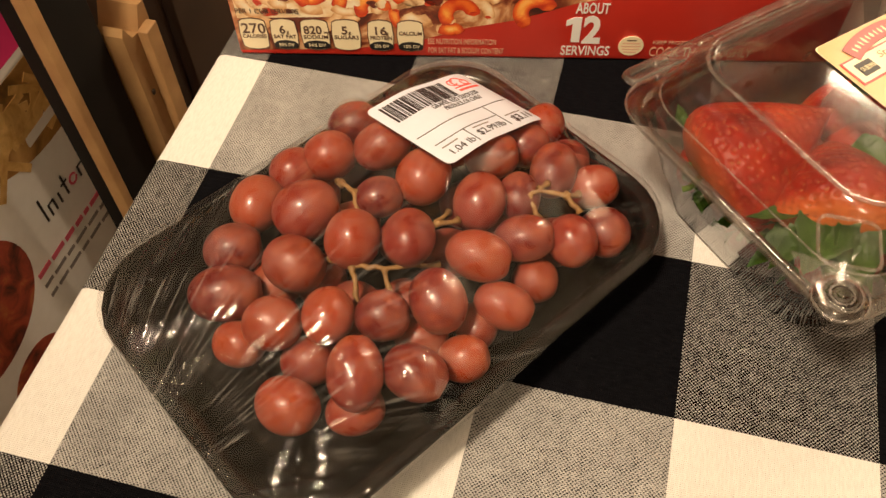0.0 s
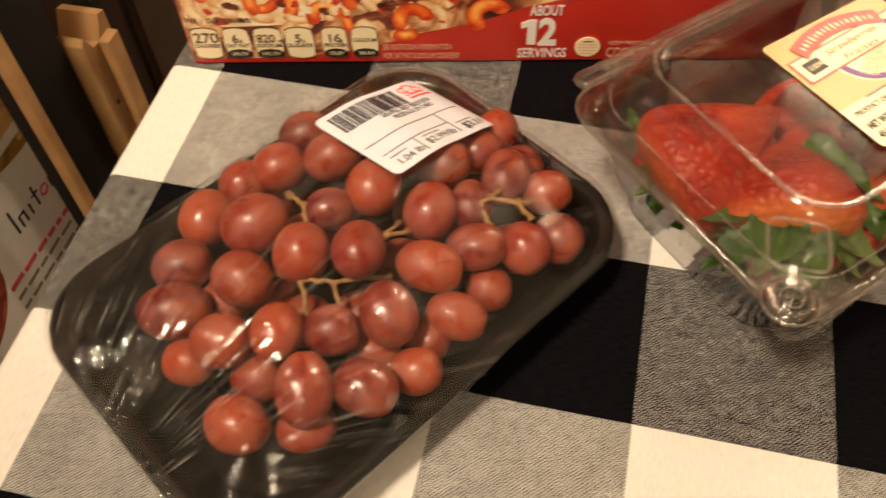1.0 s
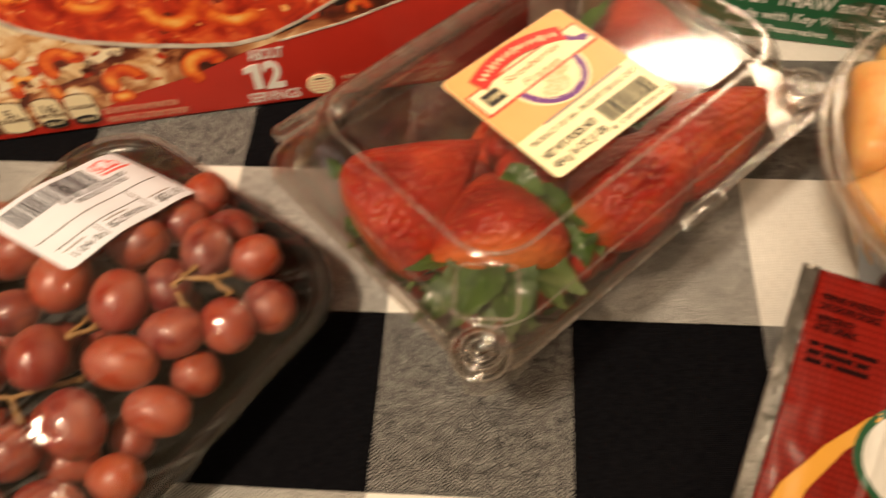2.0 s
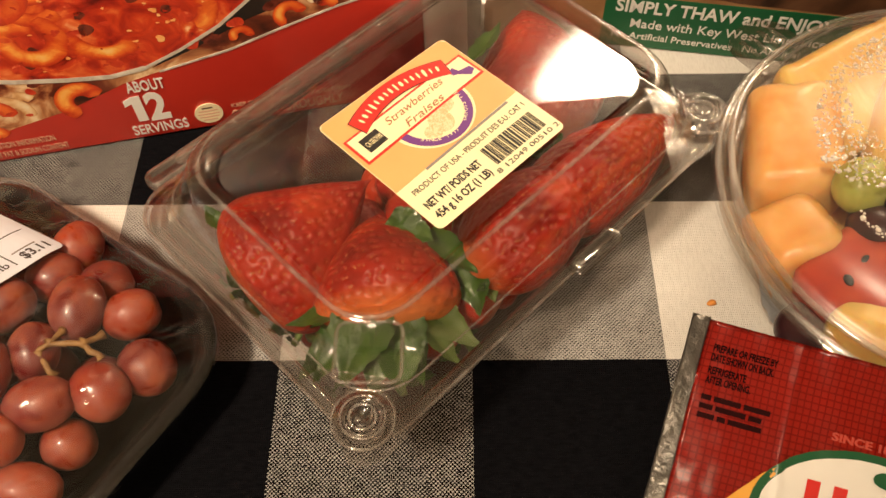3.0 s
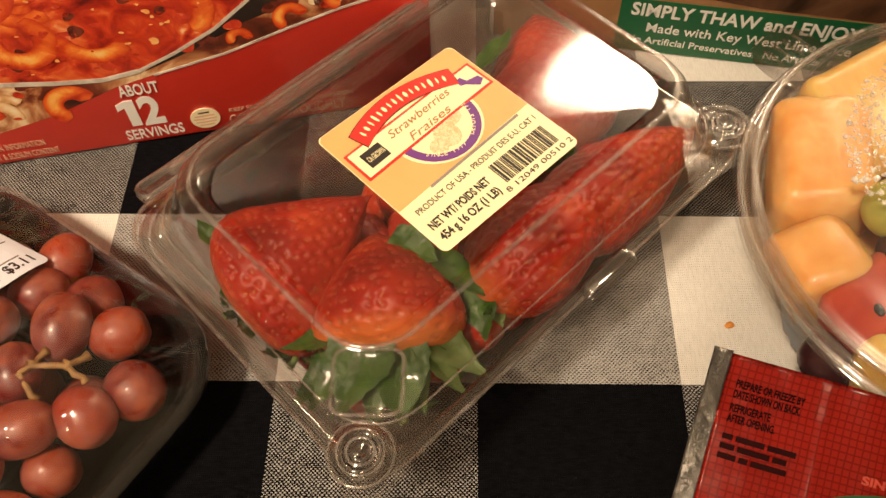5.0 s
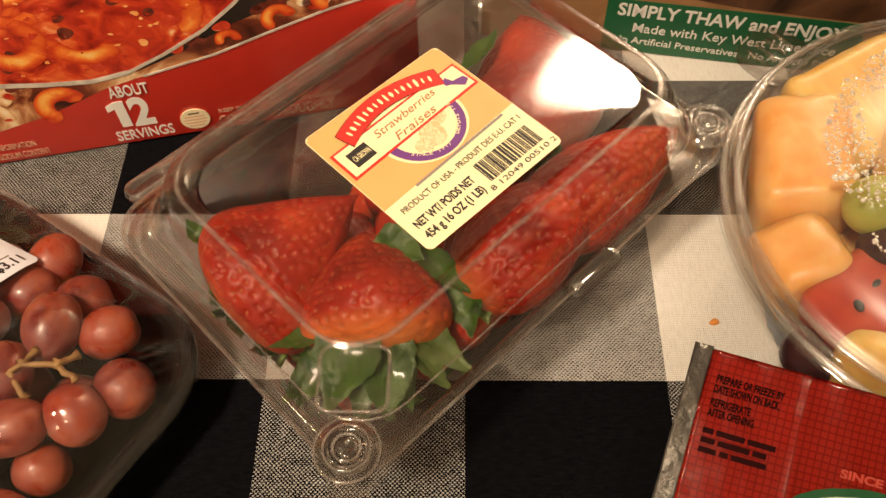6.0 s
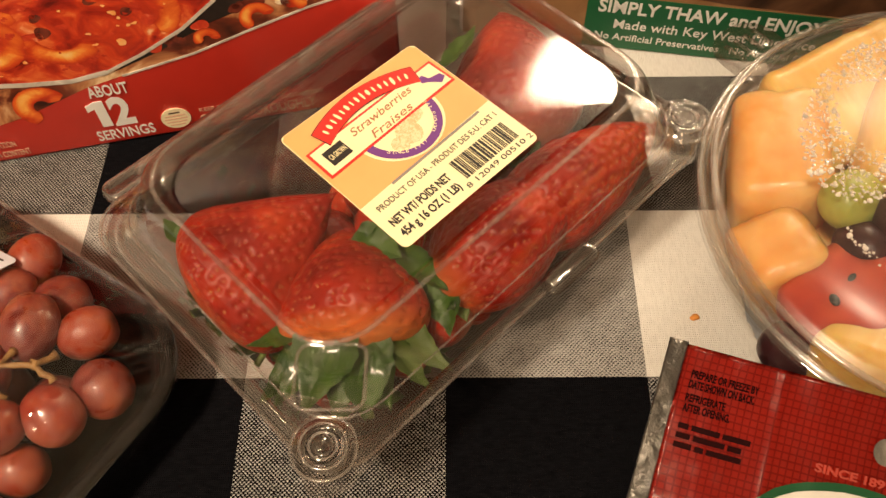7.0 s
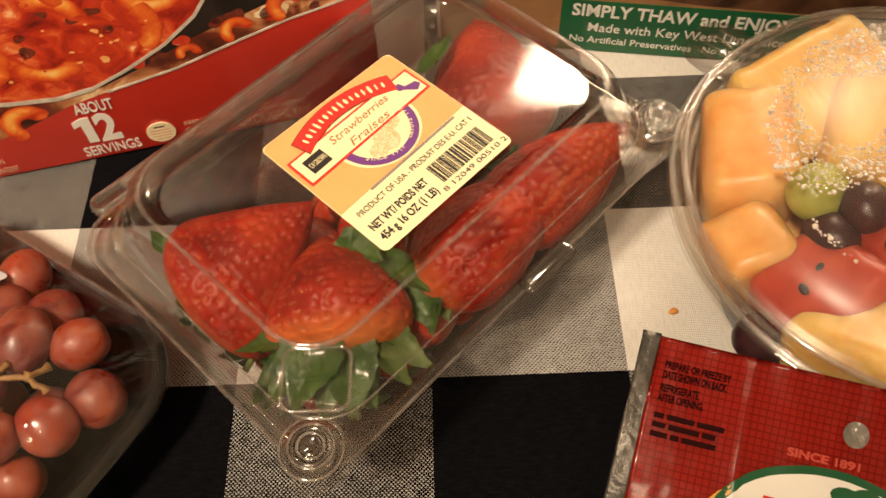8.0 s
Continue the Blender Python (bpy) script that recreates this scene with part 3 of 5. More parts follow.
def build_appliance_carton():
    """Stands on the floor beside the table; its printed face looks at the table."""
    c = thing("appliance_carton", pose(-0.6, 0.10, FLOOR, 90, 0, 90), "tall white kitchen appliance carton standing on the floor", "carton")
    h = 0.507
    part("carton_body", boxed(-0.35, 0.40, 0, h, -0.30, 0, 0.002), M_WHITE, c, "white printed cardboard")
    part("top_panel", boxed(-0.346, 0.396, h, h + 0.0006, -0.296, -0.008), M_MAGENTA, c, "bright pink top panel", False)
    fries = part("fries_photo", plate(oval(0.245, 0.500, 0.145, 0.092, 48)[24:] + [(0.390, 0.500), (0.390, 0.504), (0.100, 0.504)], 0.0006), M_FRIES, c, "photo of french fries in a dark bowl", False)
    rng = random.Random(3)
    for k in range(60):
        x, y, a, l = 0.245 + rng.uniform(-0.105, 0.105), 0.464 + rng.uniform(-0.034, 0.022), rng.uniform(-60, 70), rng.uniform(0.02, 0.035)
        bm = boxed(-l, l, -0.0045, 0.0045, 0, 0.0008 + 0.0004 * rng.random())
        bm.transform(pose(x, y, 0.0006, 0, 0, a))
        part("fry", bm, M_FRY, fries, "", False)
    part("caption_bar", plate(rect(0.20, 0.428, 0.275, 0.440), 0.002), M_WHITE, c, "white caption bar", False)
    strokes = [mm(rect(x, 341 - 0.05 * (x - 172), x + 2.6, 341 + h - 0.05 * (x - 172))) for x, h in ((172, 33), (181, 16), (190, 16), (200, 15), (213, 28), (240, 15), (250, 15), (262, 29))]
    strokes += [mm(rect(182, 355, 192, 357)), mm(rect(209, 355, 220, 357)), mm(rect(241, 351, 252, 353)), mm(rect(258, 351, 269, 353))]
    for pts in strokes:
        part("logo_stroke", plate(pts, 0.0008), M_INK, c, "", False)
    part("logo_accent", plate(arc_piece(229, 347, 6, 2.6, 30, 350), 0.0008), M_PINKINK, c, "red lettering shape", False)
    rng = random.Random(6)
    for y, h, mat, x1 in ((301, 6.5, M_PINKINK, 285), (284, 4.5, M_GREY_INK, 286), (267, 4.5, M_GREY_INK, 280)):
        x = 124
        while x < x1:
            w = rng.uniform(9, 26)
            part("word_bar", plate(mm(rect(x, y - (x - 124) * 0.07, x + w, y + h - (x - 124) * 0.07)), 0.0008), mat, c, "", False)
            x += w + 4.5
    part("food_photo", plate(oval(0.04, 0.345, 0.088, 0.075, 40), 0.0006), M_MEAT, c, "round photo of cooked food", False)
    part("food_photo", plate(oval(0.06, 0.20, 0.05, 0.05, 40), 0.0006), M_MEAT, c, "round photo of cooked food", False)


def build_posts():
    z = -FLOOR - 0.02
    t = thing("pine_board", pose(0, 0, FLOOR), "narrow light pine board standing upright by the table", "board")
    part("plank", boxed(-0.433, -0.422, 0.208, 0.217, 0, z, 0.001), M_PINE, t)
    z = -FLOOR
    t = thing("black_board", pose(0, 0, FLOOR), "black painted board standing upright by the table", "board")
    part("plank", boxed(-0.456, -0.426, 0.2172, 0.266, 0, z, 0.001), M_BLACKWOOD, t)
    z = -FLOOR - 0.115
    t = thing("pine_post", pose(0, 0, FLOOR), "pine post with a notched top beside the table", "post")
    bm = plate([(0.268, 0), (0.306, 0), (0.306, z + 0.002), (0.298, z + 0.004), (0.288, z - 0.014), (0.279, z - 0.012), (0.272, z + 0.002), (0.268, z - 0.004)], 0.034)
    bm.transform(Matrix(((0, 0, 1, -0.445), (1, 0, 0, 0), (0, 1, 0, 0), (0, 0, 0, 1))))
    part("post", bm, M_PINE, t, "", False)
    part("batten", boxed(-0.411, -0.402, 0.286, 0.302, 0, z - 0.012, 0.001), M_PINE, t)
    part("screw", boxed(-0.4115, -0.4095, 0.277, 0.280, z - 0.07, z - 0.066), M_DARKWOOD, t, "dark screw head")
    t = thing("dark_cabinet", pose(0, 0, FLOOR), "dark stained wooden cabinet in the shade", "cabinet")
    part("body", boxed(-0.85, -0.47, 0.40, 1.05, 0, 0.72, 0.003), M_DARKWOOD, t)
    part("frame_edge", boxed(-0.47, -0.455, 0.345, 0.36, 0, 0.72, 0.001), M_BLACKWOOD, t)
    part("door", boxed(-0.47, -0.458, 0.405, 0.53, 0.03, 0.70, 0.002), M_DARKWOOD, t)
    part("door", boxed(-0.47, -0.458, 0.536, 0.68, 0.03, 0.70, 0.002), M_DARKWOOD, t)


build_appliance_carton()
build_posts()


# ---- grapes on their tray ----
def grape_material():
    m = material("grape_skin", (0.30, 0.035, 0.03), 0.30, sss=0.45, coat=0.10)
    m.node_tree.nodes["Principled BSDF"].inputs["Subsurface Radius"].default_value = (0.007, 0.0022, 0.001)
    rnd = m.node_tree.nodes.new("ShaderNodeObjectInfo").outputs["Random"]
    tone = ramp(m, rnd, ((0.0, (0.095, 0.006, 0.007)), (0.25, (0.16, 0.011, 0.008)), (0.5, (0.23, 0.022, 0.010)), (0.75, (0.32, 0.050, 0.014)), (1.0, (0.12, 0.009, 0.008))))
    along = m.node_tree.nodes.new("ShaderNodeSeparateXYZ")
    link(m, coords(m), along.inputs[0])
    spots = maths(m, "ADD", noise_of(m, coords(m), 1.7, 5, 0.65), maths(m, "MULTIPLY", along.outputs[0], 0.14))
    col = mix(m, ramp(m, spots, ((0.42, (0, 0, 0)), (0.72, (0.7, 0.7, 0.7)))), tone, (0.38, 0.085, 0.022))
    flecks = noise_of(m, coords(m), 16, 3, 0.6)
    col = mix(m, ramp(m, flecks, ((0.60, (0, 0, 0)), (0.74, (0.35, 0.35, 0.35)))), col, (0.34, 0.12, 0.05))
    bloom = noise_of(m, coords(m, "Object"), 1.2, 5, 0.62, None, 0.6)
    veil = ramp(m, bloom, ((0.38, (0, 0, 0)), (0.64, (0.7, 0.7, 0.7))))
    base(m, mix(m, maths(m, "MULTIPLY", veil, 0.55), col, (0.32, 0.13, 0.11)))
    link(m, maths(m, "ADD", maths(m, "MULTIPLY", veil, 0.45), 0.27), m.node_tree.nodes["Principled BSDF"].inputs["Roughness"])
    return m


M_GRAPE = grape_material()
M_STEM = mottled("grape_stem", (0.34, 0.19, 0.06), (0.16, 0.08, 0.028), 200, 0.6, 0.5)
M_FOAM = mottled("black_foam", (0.005, 0.0045, 0.004), (0.010, 0.009, 0.008), 300, 0.24, 0.25, 0.0003, spec=0.35)
FAN = (-0.152, -0.009)    # where the film is gathered, off the tray's short end
M_FILM = clear_plastic("clear_cling_film", (0.985, 0.98, 0.975), 1.40, 0.003, 0.5, 75, (0.05, 1.0, 1.0), 0.07, rim=0.45, fan=FAN)
M_LABELPAPER = mottled("white_label_paper", (0.75, 0.82, 0.93), (0.71, 0.78, 0.89), 90, 0.35, 0.1)
M_REDINK = material("red_ink", (0.75, 0.10, 0.08), 0.5)

TRAY = pose(-0.123, 0.0305, 0.0012, 0, 0, 56.5)
TRAY_A, TRAY_B = 0.1035, 0.0725


def build_tray():
    t = thing("grape_tray", TRAY, "shallow black foam tray holding a bunch of red grapes", "tray")
    a, b = TRAY_A, TRAY_B
    bm = loft([rr(0.0, a - 0.020, b - 0.020, 0.020), rr(0.003, a - 0.016, b - 0.016, 0.022), rr(0.020, a - 0.004, b - 0.004, 0.030), rr(0.0245, a, b, 0.032), rr(0.0265, a - 0.0006, b - 0.0006, 0.0315), rr(0.0275, a - 0.003, b - 0.003, 0.030),
               rr(0.0255, a - 0.0065, b - 0.0065, 0.028), rr(0.019, a - 0.010, b - 0.010, 0.026), rr(0.007, a - 0.019, b - 0.019, 0.020), rr(0.0045, a - 0.022, b - 0.022, 0.018)], True, True)
    part("shell", bm, M_FOAM, t, "glossy black foam")
    for k in range(4):
        r = loft([rr(0.0045, 0.066 - 0.013 * k, 0.036 - 0.0085 * k, 0.006), rr(0.0056, 0.0645 - 0.013 * k, 0.0345 - 0.0085 * k, 0.005), rr(0.0045, 0.063 - 0.013 * k, 0.033 - 0.0085 * k, 0.004)])
        part("moulded_ridge", r, M_FOAM, t)


# centre in mm, half length and half width in tenths of mm, turn in degrees
GRAPES_NEAR = [(-182, 14, 33, 120, 104, 31), (-178, -5, 31, 147, 111, 18), (-154, 10, 38, 126, 111, -12), (-152, -18, 40, 112, 103, 20), (-132, -12, 44, 116, 95, 99), (-113, -7, 43, 102, 95, 16), (-95, 4, 43, 125, 106, -59), (-116, -31, 42, 136, 100, 103),
               (-96, -24, 38, 122, 101, -7), (-138, -44, 31, 120, 104, -10), (-115, -38, 27, 112, 90, 26), (-82, -9, 28, 98, 89, 14), (-138, -23, 26, 107, 97, 18), (-167, -22, 25, 102, 89, 2)]
GRAPES_MID = [(-72, 15, 31, 121, 91, -1), (-63, 32, 27, 94, 87, 11), (-85, 28, 42, 132, 99, 1), (-70, 41, 41, 121, 92, 15), (-52, 47, 37, 107, 97, -43), (-40, 59, 31, 107, 100, -34), (-65, 77, 42, 124, 96, 91), (-90, 50, 47, 120, 102, 91),
              (-76, 60, 42, 107, 86, 98), (-48, 78, 35, 105, 91, 24), (-112, 26, 48, 124, 101, 97), (-133, 21, 47, 118, 108, 92), (-156, 32, 44, 138, 118, 36), (-180, 36, 36, 123, 107, 80)]
GRAPES_FAR = [(-130, 45, 44, 100, 84, 32), (-115, 58, 46, 121, 110, 78), (-157, 63, 42, 114, 100, 34), (-170, 55, 38, 108, 96, 43), (-155, 88, 36, 117, 96, 33), (-136, 70, 46, 123, 99, 32), (-91, 77, 44, 117, 99, 12), (-75, 108, 34, 104, 91, 64),
              (-79, 93, 36, 107, 93, 26), (-110, 86, 37, 117, 102, 29), (-134, 97, 34, 117, 106, 30), (-95, 104, 33, 112, 101, 27), (-62, 92, 31, 108, 98, 40)]
GRAPES_LOW = [(-100, -3, 26, 104, 92, 15), (-81, 8, 24, 96, 82, 92), (-164, 58, 22, 110, 100, 20), (-110, 12, 22, 110, 104, 0), (-130, 6, 22, 110, 106, 0), (-148, 16, 20, 108, 104, 0), (-165, 10, 20, 108, 104, 30), (-100, 40, 22, 110, 104, 0),
              (-120, 42, 22, 110, 104, 60), (-142, 44, 22, 110, 106, 0), (-80, 62, 20, 108, 104, 0), (-100, 66, 22, 110, 104, 0), (-122, 76, 21, 110, 104, 0), (-60, 58, 19, 108, 102, 0)]
ALL_GRAPES = GRAPES_NEAR + GRAPES_MID + GRAPES_FAR + GRAPES_LOW


def grape_mesh(seed):
    bm = bmesh.new()
    bmesh.ops.create_uvsphere(bm, u_segments=28, v_segments=18, radius=1.0)
    for v in bm.verts:
        p = v.co.copy()
        v.co *= 1 + 0.035 * noise.noise(p * 1.1 + Vector((seed * 7.3, 0, 0)))
        v.co.x *= 1 + 0.05 * (1 - p.x * p.x)
        if p.x > 0.93:
            v.co.x -= (p.x - 0.93) * 1.2
    me = bpy.data.meshes.new("grape")
    bm.to_mesh(me)
    bm.free()
    me.materials.append(M_GRAPE)
    me.shade_smooth()
    return me


def tube(bm, pts, radii, n=7):
    rings = []
    for i, p in enumerate(pts):
        d = (Vector(pts[min(i + 1, len(pts) - 1)]) - Vector(pts[max(i - 1, 0)])).normalized()
        q = d.to_track_quat("Z", "Y").to_matrix()
        rings.append([Vector(p) + q @ Vector((radii[i] * math.cos(2 * math.pi * k / n), radii[i] * math.sin(2 * math.pi * k / n), 0)) for k in range(n)])
    return loft(rings, True, True, bm)


def build_grapes():
    b = thing("grape_bunch", pose(-0.123, 0.03, 0.0058), "bunch of ripe red seedless grapes on brown stems", "grapes")
    shift = Vector((-0.123, 0.03, 0.0058))
    meshes = [grape_mesh(k) for k in range(6)]
    rng = random.Random(11)
    for i, (x, y, z, hw, hh, turn) in enumerate(ALL_GRAPES):
        ob = new("grape", meshes[i % 6])
        ob.parent = b
        long_, short = hw / 9900, hh / 9900
        ob.matrix_basis = Matrix.LocRotScale(Vector((x, y, z)) / 1000 - shift, Euler((rng.uniform(0, 6.28), radians(rng.uniform(-18, 18)), radians(turn))), (long_, short, short))
    rng = random.Random(4)
    runs = [[(-140, 14, 41), (-130, 11, 44), (-118, 12, 45), (-108, 18, 42), (-100, 24, 36)], [(-140, 14, 41), (-141, 22, 38), (-143, 32, 36)], [(-118, 12, 45), (-113, 4, 42), (-110, -2, 36)], [(-130, 11, 44), (-127, 3, 40), (-124, -4, 34)],
            [(-108, 18, 42), (-104, 34, 48), (-101, 44, 44)], [(-104, 34, 48), (-96, 40, 46)], [(-146, 46, 47), (-139, 42, 48), (-136, 36, 44)], [(-146, 46, 47), (-150, 52, 40)], [(-139, 42, 48), (-133, 48, 44)],
            [(-82, 54, 46), (-68, 59, 49), (-58, 60, 48), (-51, 56, 44)], [(-68, 59, 49), (-66, 66, 46)], [(-58, 60, 48), (-53, 66, 43)], [(-82, 54, 46), (-88, 48, 40)], [(-72, 57, 48), (-66, 50, 43)]]
    for pts in runs:
        bm = bmesh.new()
        fine = []
        for p, q in zip(pts, pts[1:]):
            for k in range(4):
                fine.append(Vector(p).lerp(Vector(q), k / 4) + Vector((rng.uniform(-0.5, 0.5), rng.uniform(-0.5, 0.5), rng.uniform(-0.4, 0.4))))
        fine.append(Vector(pts[-1]))
        radii = [0.00085 + 0.0004 * rng.random() + (0.0008 if k in (0, len(fine) - 1) else 0) for k in range(len(fine))]
        tube(bm, [p / 1000 - shift for p in fine], radii)
        part("stem", bm, M_STEM, b, "brown woody stem")


def plane_through(p0, p1, p2):
    x = (p1 - p0).normalized()
    n = x.cross(p2 - p0).normalized()
    y = n.cross(x)
    return Matrix(((x.x, y.x, n.x, p0.x), (x.y, y.y, n.y, p0.y), (x.z, y.z, n.z, p0.z), (0, 0, 0, 1)))


# price label: its near corner, reading direction and far edge
PRICE = plane_through(Vector((-0.102, 0.0525, 0.0655)), Vector((-0.0745, 0.1025, 0.047)), Vector((-0.139, 0.077, 0.0615)))


def droop(x, y):
    """How far the paper sags below its plane at (x, y)."""
    return 7.0 * max(0.0, abs(x - 0.028) - 0.010) ** 2 + 0.0005 * math.sin(x * 190)


def build_film():
    """Cling film stretched over rim, fruit and label: a relaxed membrane resting on them."""
    nx, ny = 290, 220
    A, B = TRAY_A + 0.0008, TRAY_B + 0.0008
    inv = TRAY.inverted()
    gx = np.linspace(-1, 1, nx)[:, None] * A * np.ones((1, ny))
    gy = np.linspace(-1, 1, ny)[None, :] * B * np.ones((nx, 1))
    # rounded outline: pull the grid's corners in
    r = 0.033
    ax, ay = np.abs(gx), np.abs(gy)
    ex, ey = np.maximum(ax - (A - r), 0), np.maximum(ay - (B - r), 0)
    m = np.maximum(ex, ey)
    n = np.sqrt(ex * ex + ey * ey)
    k = np.where(n > 1e-9, m / np.maximum(n, 1e-9), 1.0)
    gx, gy = np.sign(gx) * (np.minimum(ax, A - r) + ex * k), np.sign(gy) * (np.minimum(ay, B - r) + ey * k)
    floor = np.full((nx, ny), 0.012)
    for x, y, z, hw, hh, turn in ALL_GRAPES:
        p = inv @ Vector((x / 1000, y / 1000, z / 1000))
        rad = (hw + hh) / 19600
        d2 = (gx - p.x) ** 2 + (gy - p.y) ** 2
        top = p.z + np.sqrt(np.maximum(rad * rad - d2, 0)) + 0.0006
        floor = np.where(d2 < rad * rad, np.maximum(floor, top), floor)
    rim = np.minimum(np.minimum(np.arange(nx), np.arange(nx)[::-1])[:, None], np.minimum(np.arange(ny), np.arange(ny)[::-1])[None, :])
    edge = rim <= 5
    zr = 0.0281
    z = np.where(edge, zr, np.maximum(floor, 0.045))
    for _ in range(3000):
        s = z.copy()
        s[1:-1, 1:-1] = 0.25 * (z[2:, 1:-1] + z[:-2, 1:-1] + z[1:-1, 2:] + z[1:-1, :-2])
        z = np.where(edge, zr, np.maximum(s, floor))
    # under the label the film follows the paper
    low = TRAY.inverted() @ PRICE
    q = low.inverted()
    for i in range(nx):
        for j in range(ny):
            p = q @ Vector((gx[i, j], gy[i, j], z[i, j]))
            if -0.002 < p.x < 0.063 and -0.002 < p.y < 0.049:
                nz = low.col[2]
                z[i, j] -= (p.z + 0.0006 + droop(p.x, p.y)) / nz[2]
            elif -0.010 < p.x < 0.071 and -0.010 < p.y < 0.057:
                nz = low.col[2]
                far = max(-0.002 - p.x, p.x - 0.063, -0.002 - p.y, p.y - 0.049) / 0.008
                z[i, j] -= (1 - far) * (p.z + 0.0006 + droop(p.x, p.y)) / nz[2]
    # pleats that spread from the gathered end of the tray
    u = (gx + A) / (2 * A)
    for i in range(nx):
        for j in range(ny):
            if rim[i, j] > 2:
                end = max(0.0, 0.55 - u[i, j]) / 0.55
                dx, dy = gx[i, j] - FAN[0], gy[i, j] - FAN[1]
                a, far = math.atan2(dy, dx), math.hypot(dx, dy)
                z[i, j] += (0.14 + end) * (0.0022 * noise.noise((a * 20, far * 7, 3.1)) + 0.0012 * noise.noise((a * 48, far * 9, 5.0)))
    bm = bmesh.new()
    vs = [[bm.verts.new((gx[i, j], gy[i, j], z[i, j])) for j in range(ny)] for i in range(nx)]
    for i in range(nx - 1):
        for j in range(ny - 1):
            bm.faces.new((vs[i][j], vs[i + 1][j], vs[i + 1][j + 1], vs[i][j + 1]))
    border = [vs[i][0] for i in range(nx)] + [vs[-1][j] for j in range(1, ny)] + [vs[i][-1] for i in range(nx - 2, -1, -1)] + [vs[0][j] for j in range(ny - 2, 0, -1)]
    ring = border
    for drop, pull in ((0.004, 0.999), (0.012, 0.972), (0.022, 0.91)):
        nxt = [bm.verts.new((v.co.x * pull, v.co.y * pull, 0.0281 - drop)) for v in border]
        for a in range(len(ring)):
            c = (a + 1) % len(ring)
            bm.faces.new((ring[c], ring[a], nxt[a], nxt[c]))
        ring = nxt
    wrap = thing("plastic_wrap", TRAY, "clear wrinkled cling film stretched over grapes and tray", "plastic wrap")
    part("film", bm, M_FILM, wrap, "clear shiny film")
    return wrap


def build_price_label(wrap):
    pts = [(x * 1000 + 30.2, y * 1000 + 23) for x, y in ring_pts(0.0305, 0.0232, 0.003, 5)]
    lab = part("price_label", plate(mm(pts), 0.00025), M_LABELPAPER, wrap, "white paper price label with barcode", False)
    lab.matrix_basis = TRAY.inverted() @ PRICE
    rng = random.Random(9)
    x, bars = 4.5, []
    while x < 41:
        w = rng.choice((0.35, 0.35, 0.7, 1.05))
        bars.append(mm(rect(x, 31.6, x + w, 43.4)))
        x += w + rng.choice((0.4, 0.4, 0.8))
    tagged(part("barcode", plates(bars, 0.00045), M_INK, lab, "black barcode", False), kind="stuff")
    part("red_mark", plates([arc_piece(50, 40, 3.4, 0.7, 0, 300), arc_piece(46.6, 40.4, 2.2, 0.6, 40, 330), arc_piece(53.4, 39.0, 2.0, 0.6, 150, 480), mm(rect(44.5, 36.0, 55.5, 36.7)), mm(rect(45.0, 33.4, 57.5, 34.7))], 0.0004), M_REDINK, lab, "red printed mark", False)
    text_mm("GRAPES, RED SEEDLESS", 22, 28.4, 2.7, 29, 0.35, M_INK, lab)
    text_mm("PRODUCE OF CHILE", 26, 24.8, 2.7, 23, 0.35, M_INK, lab)
    part("rule", plates([mm(rect(2, 19.2, 58, 19.6)), mm(rect(4, 11.4, 42, 11.8)), mm(rect(20, 2, 20.4, 11.4)), mm(rect(42, 3, 42.4, 19.4))], 0.0004), M_INK, lab, "", False)
    part("small_print", plates([mm(rect(5, 8.4, 14, 9.0)), mm(rect(24, 9.2, 34, 9.8)), mm(rect(45, 8.8, 55, 9.4))], 0.0004), M_GREY_INK, lab, "", False)
    text_mm("1.04 lb", 5, 3.0, 3.4, 13, 0.35, M_INK, lab)
    text_mm("$2.99/lb", 23, 4.0, 3.6, 17, 0.35, M_INK, lab)
    text_mm("$3.11", 46, 3.2, 4.4, 11, 0.35, M_INK, lab, 0.0001)
    for ob in [lab] + list(lab.children):
        bm = bmesh.new()
        bm.from_mesh(ob.data)
        for k in range(1, 20):
            bmesh.ops.bisect_plane(bm, geom=bm.verts[:] + bm.edges[:] + bm.faces[:], plane_co=(0.003 * k, 0, 0), plane_no=(1, 0, 0))
        for v in bm.verts:
            v.co.z -= droop(v.co.x, v.co.y)
        bm.to_mesh(ob.data)
        bm.free()


build_tray()
build_grapes()
build_price_label(build_film())


# ---- strawberries in their clamshell ----
def berry_material():
    m = material("strawberry_skin", (0.5, 0.02, 0.012), 0.34, spec=0.25, sss=0.08)
    big = noise_of(m, coords(m), 45, 4, 0.55)
    red = ramp(m, big, ((0.3, (0.16, 0.006, 0.004)), (0.5, (0.30, 0.015, 0.006)), (0.72, (0.42, 0.040, 0.010))))
    att = m.node_tree.nodes.new("ShaderNodeAttribute")
    att.attribute_name = "ripeness"
    pale = ramp(m, att.outputs["Fac"], ((0.0, (1, 1, 1)), (0.27, (0, 0, 0))))
    base(m, mix(m, maths(m, "MULTIPLY", pale, 0.75), red, (0.80, 0.26, 0.06)))
    bump(m, noise_of(m, coords(m), 800, 4, 0.65), 0.4, 0.0005)
    return m


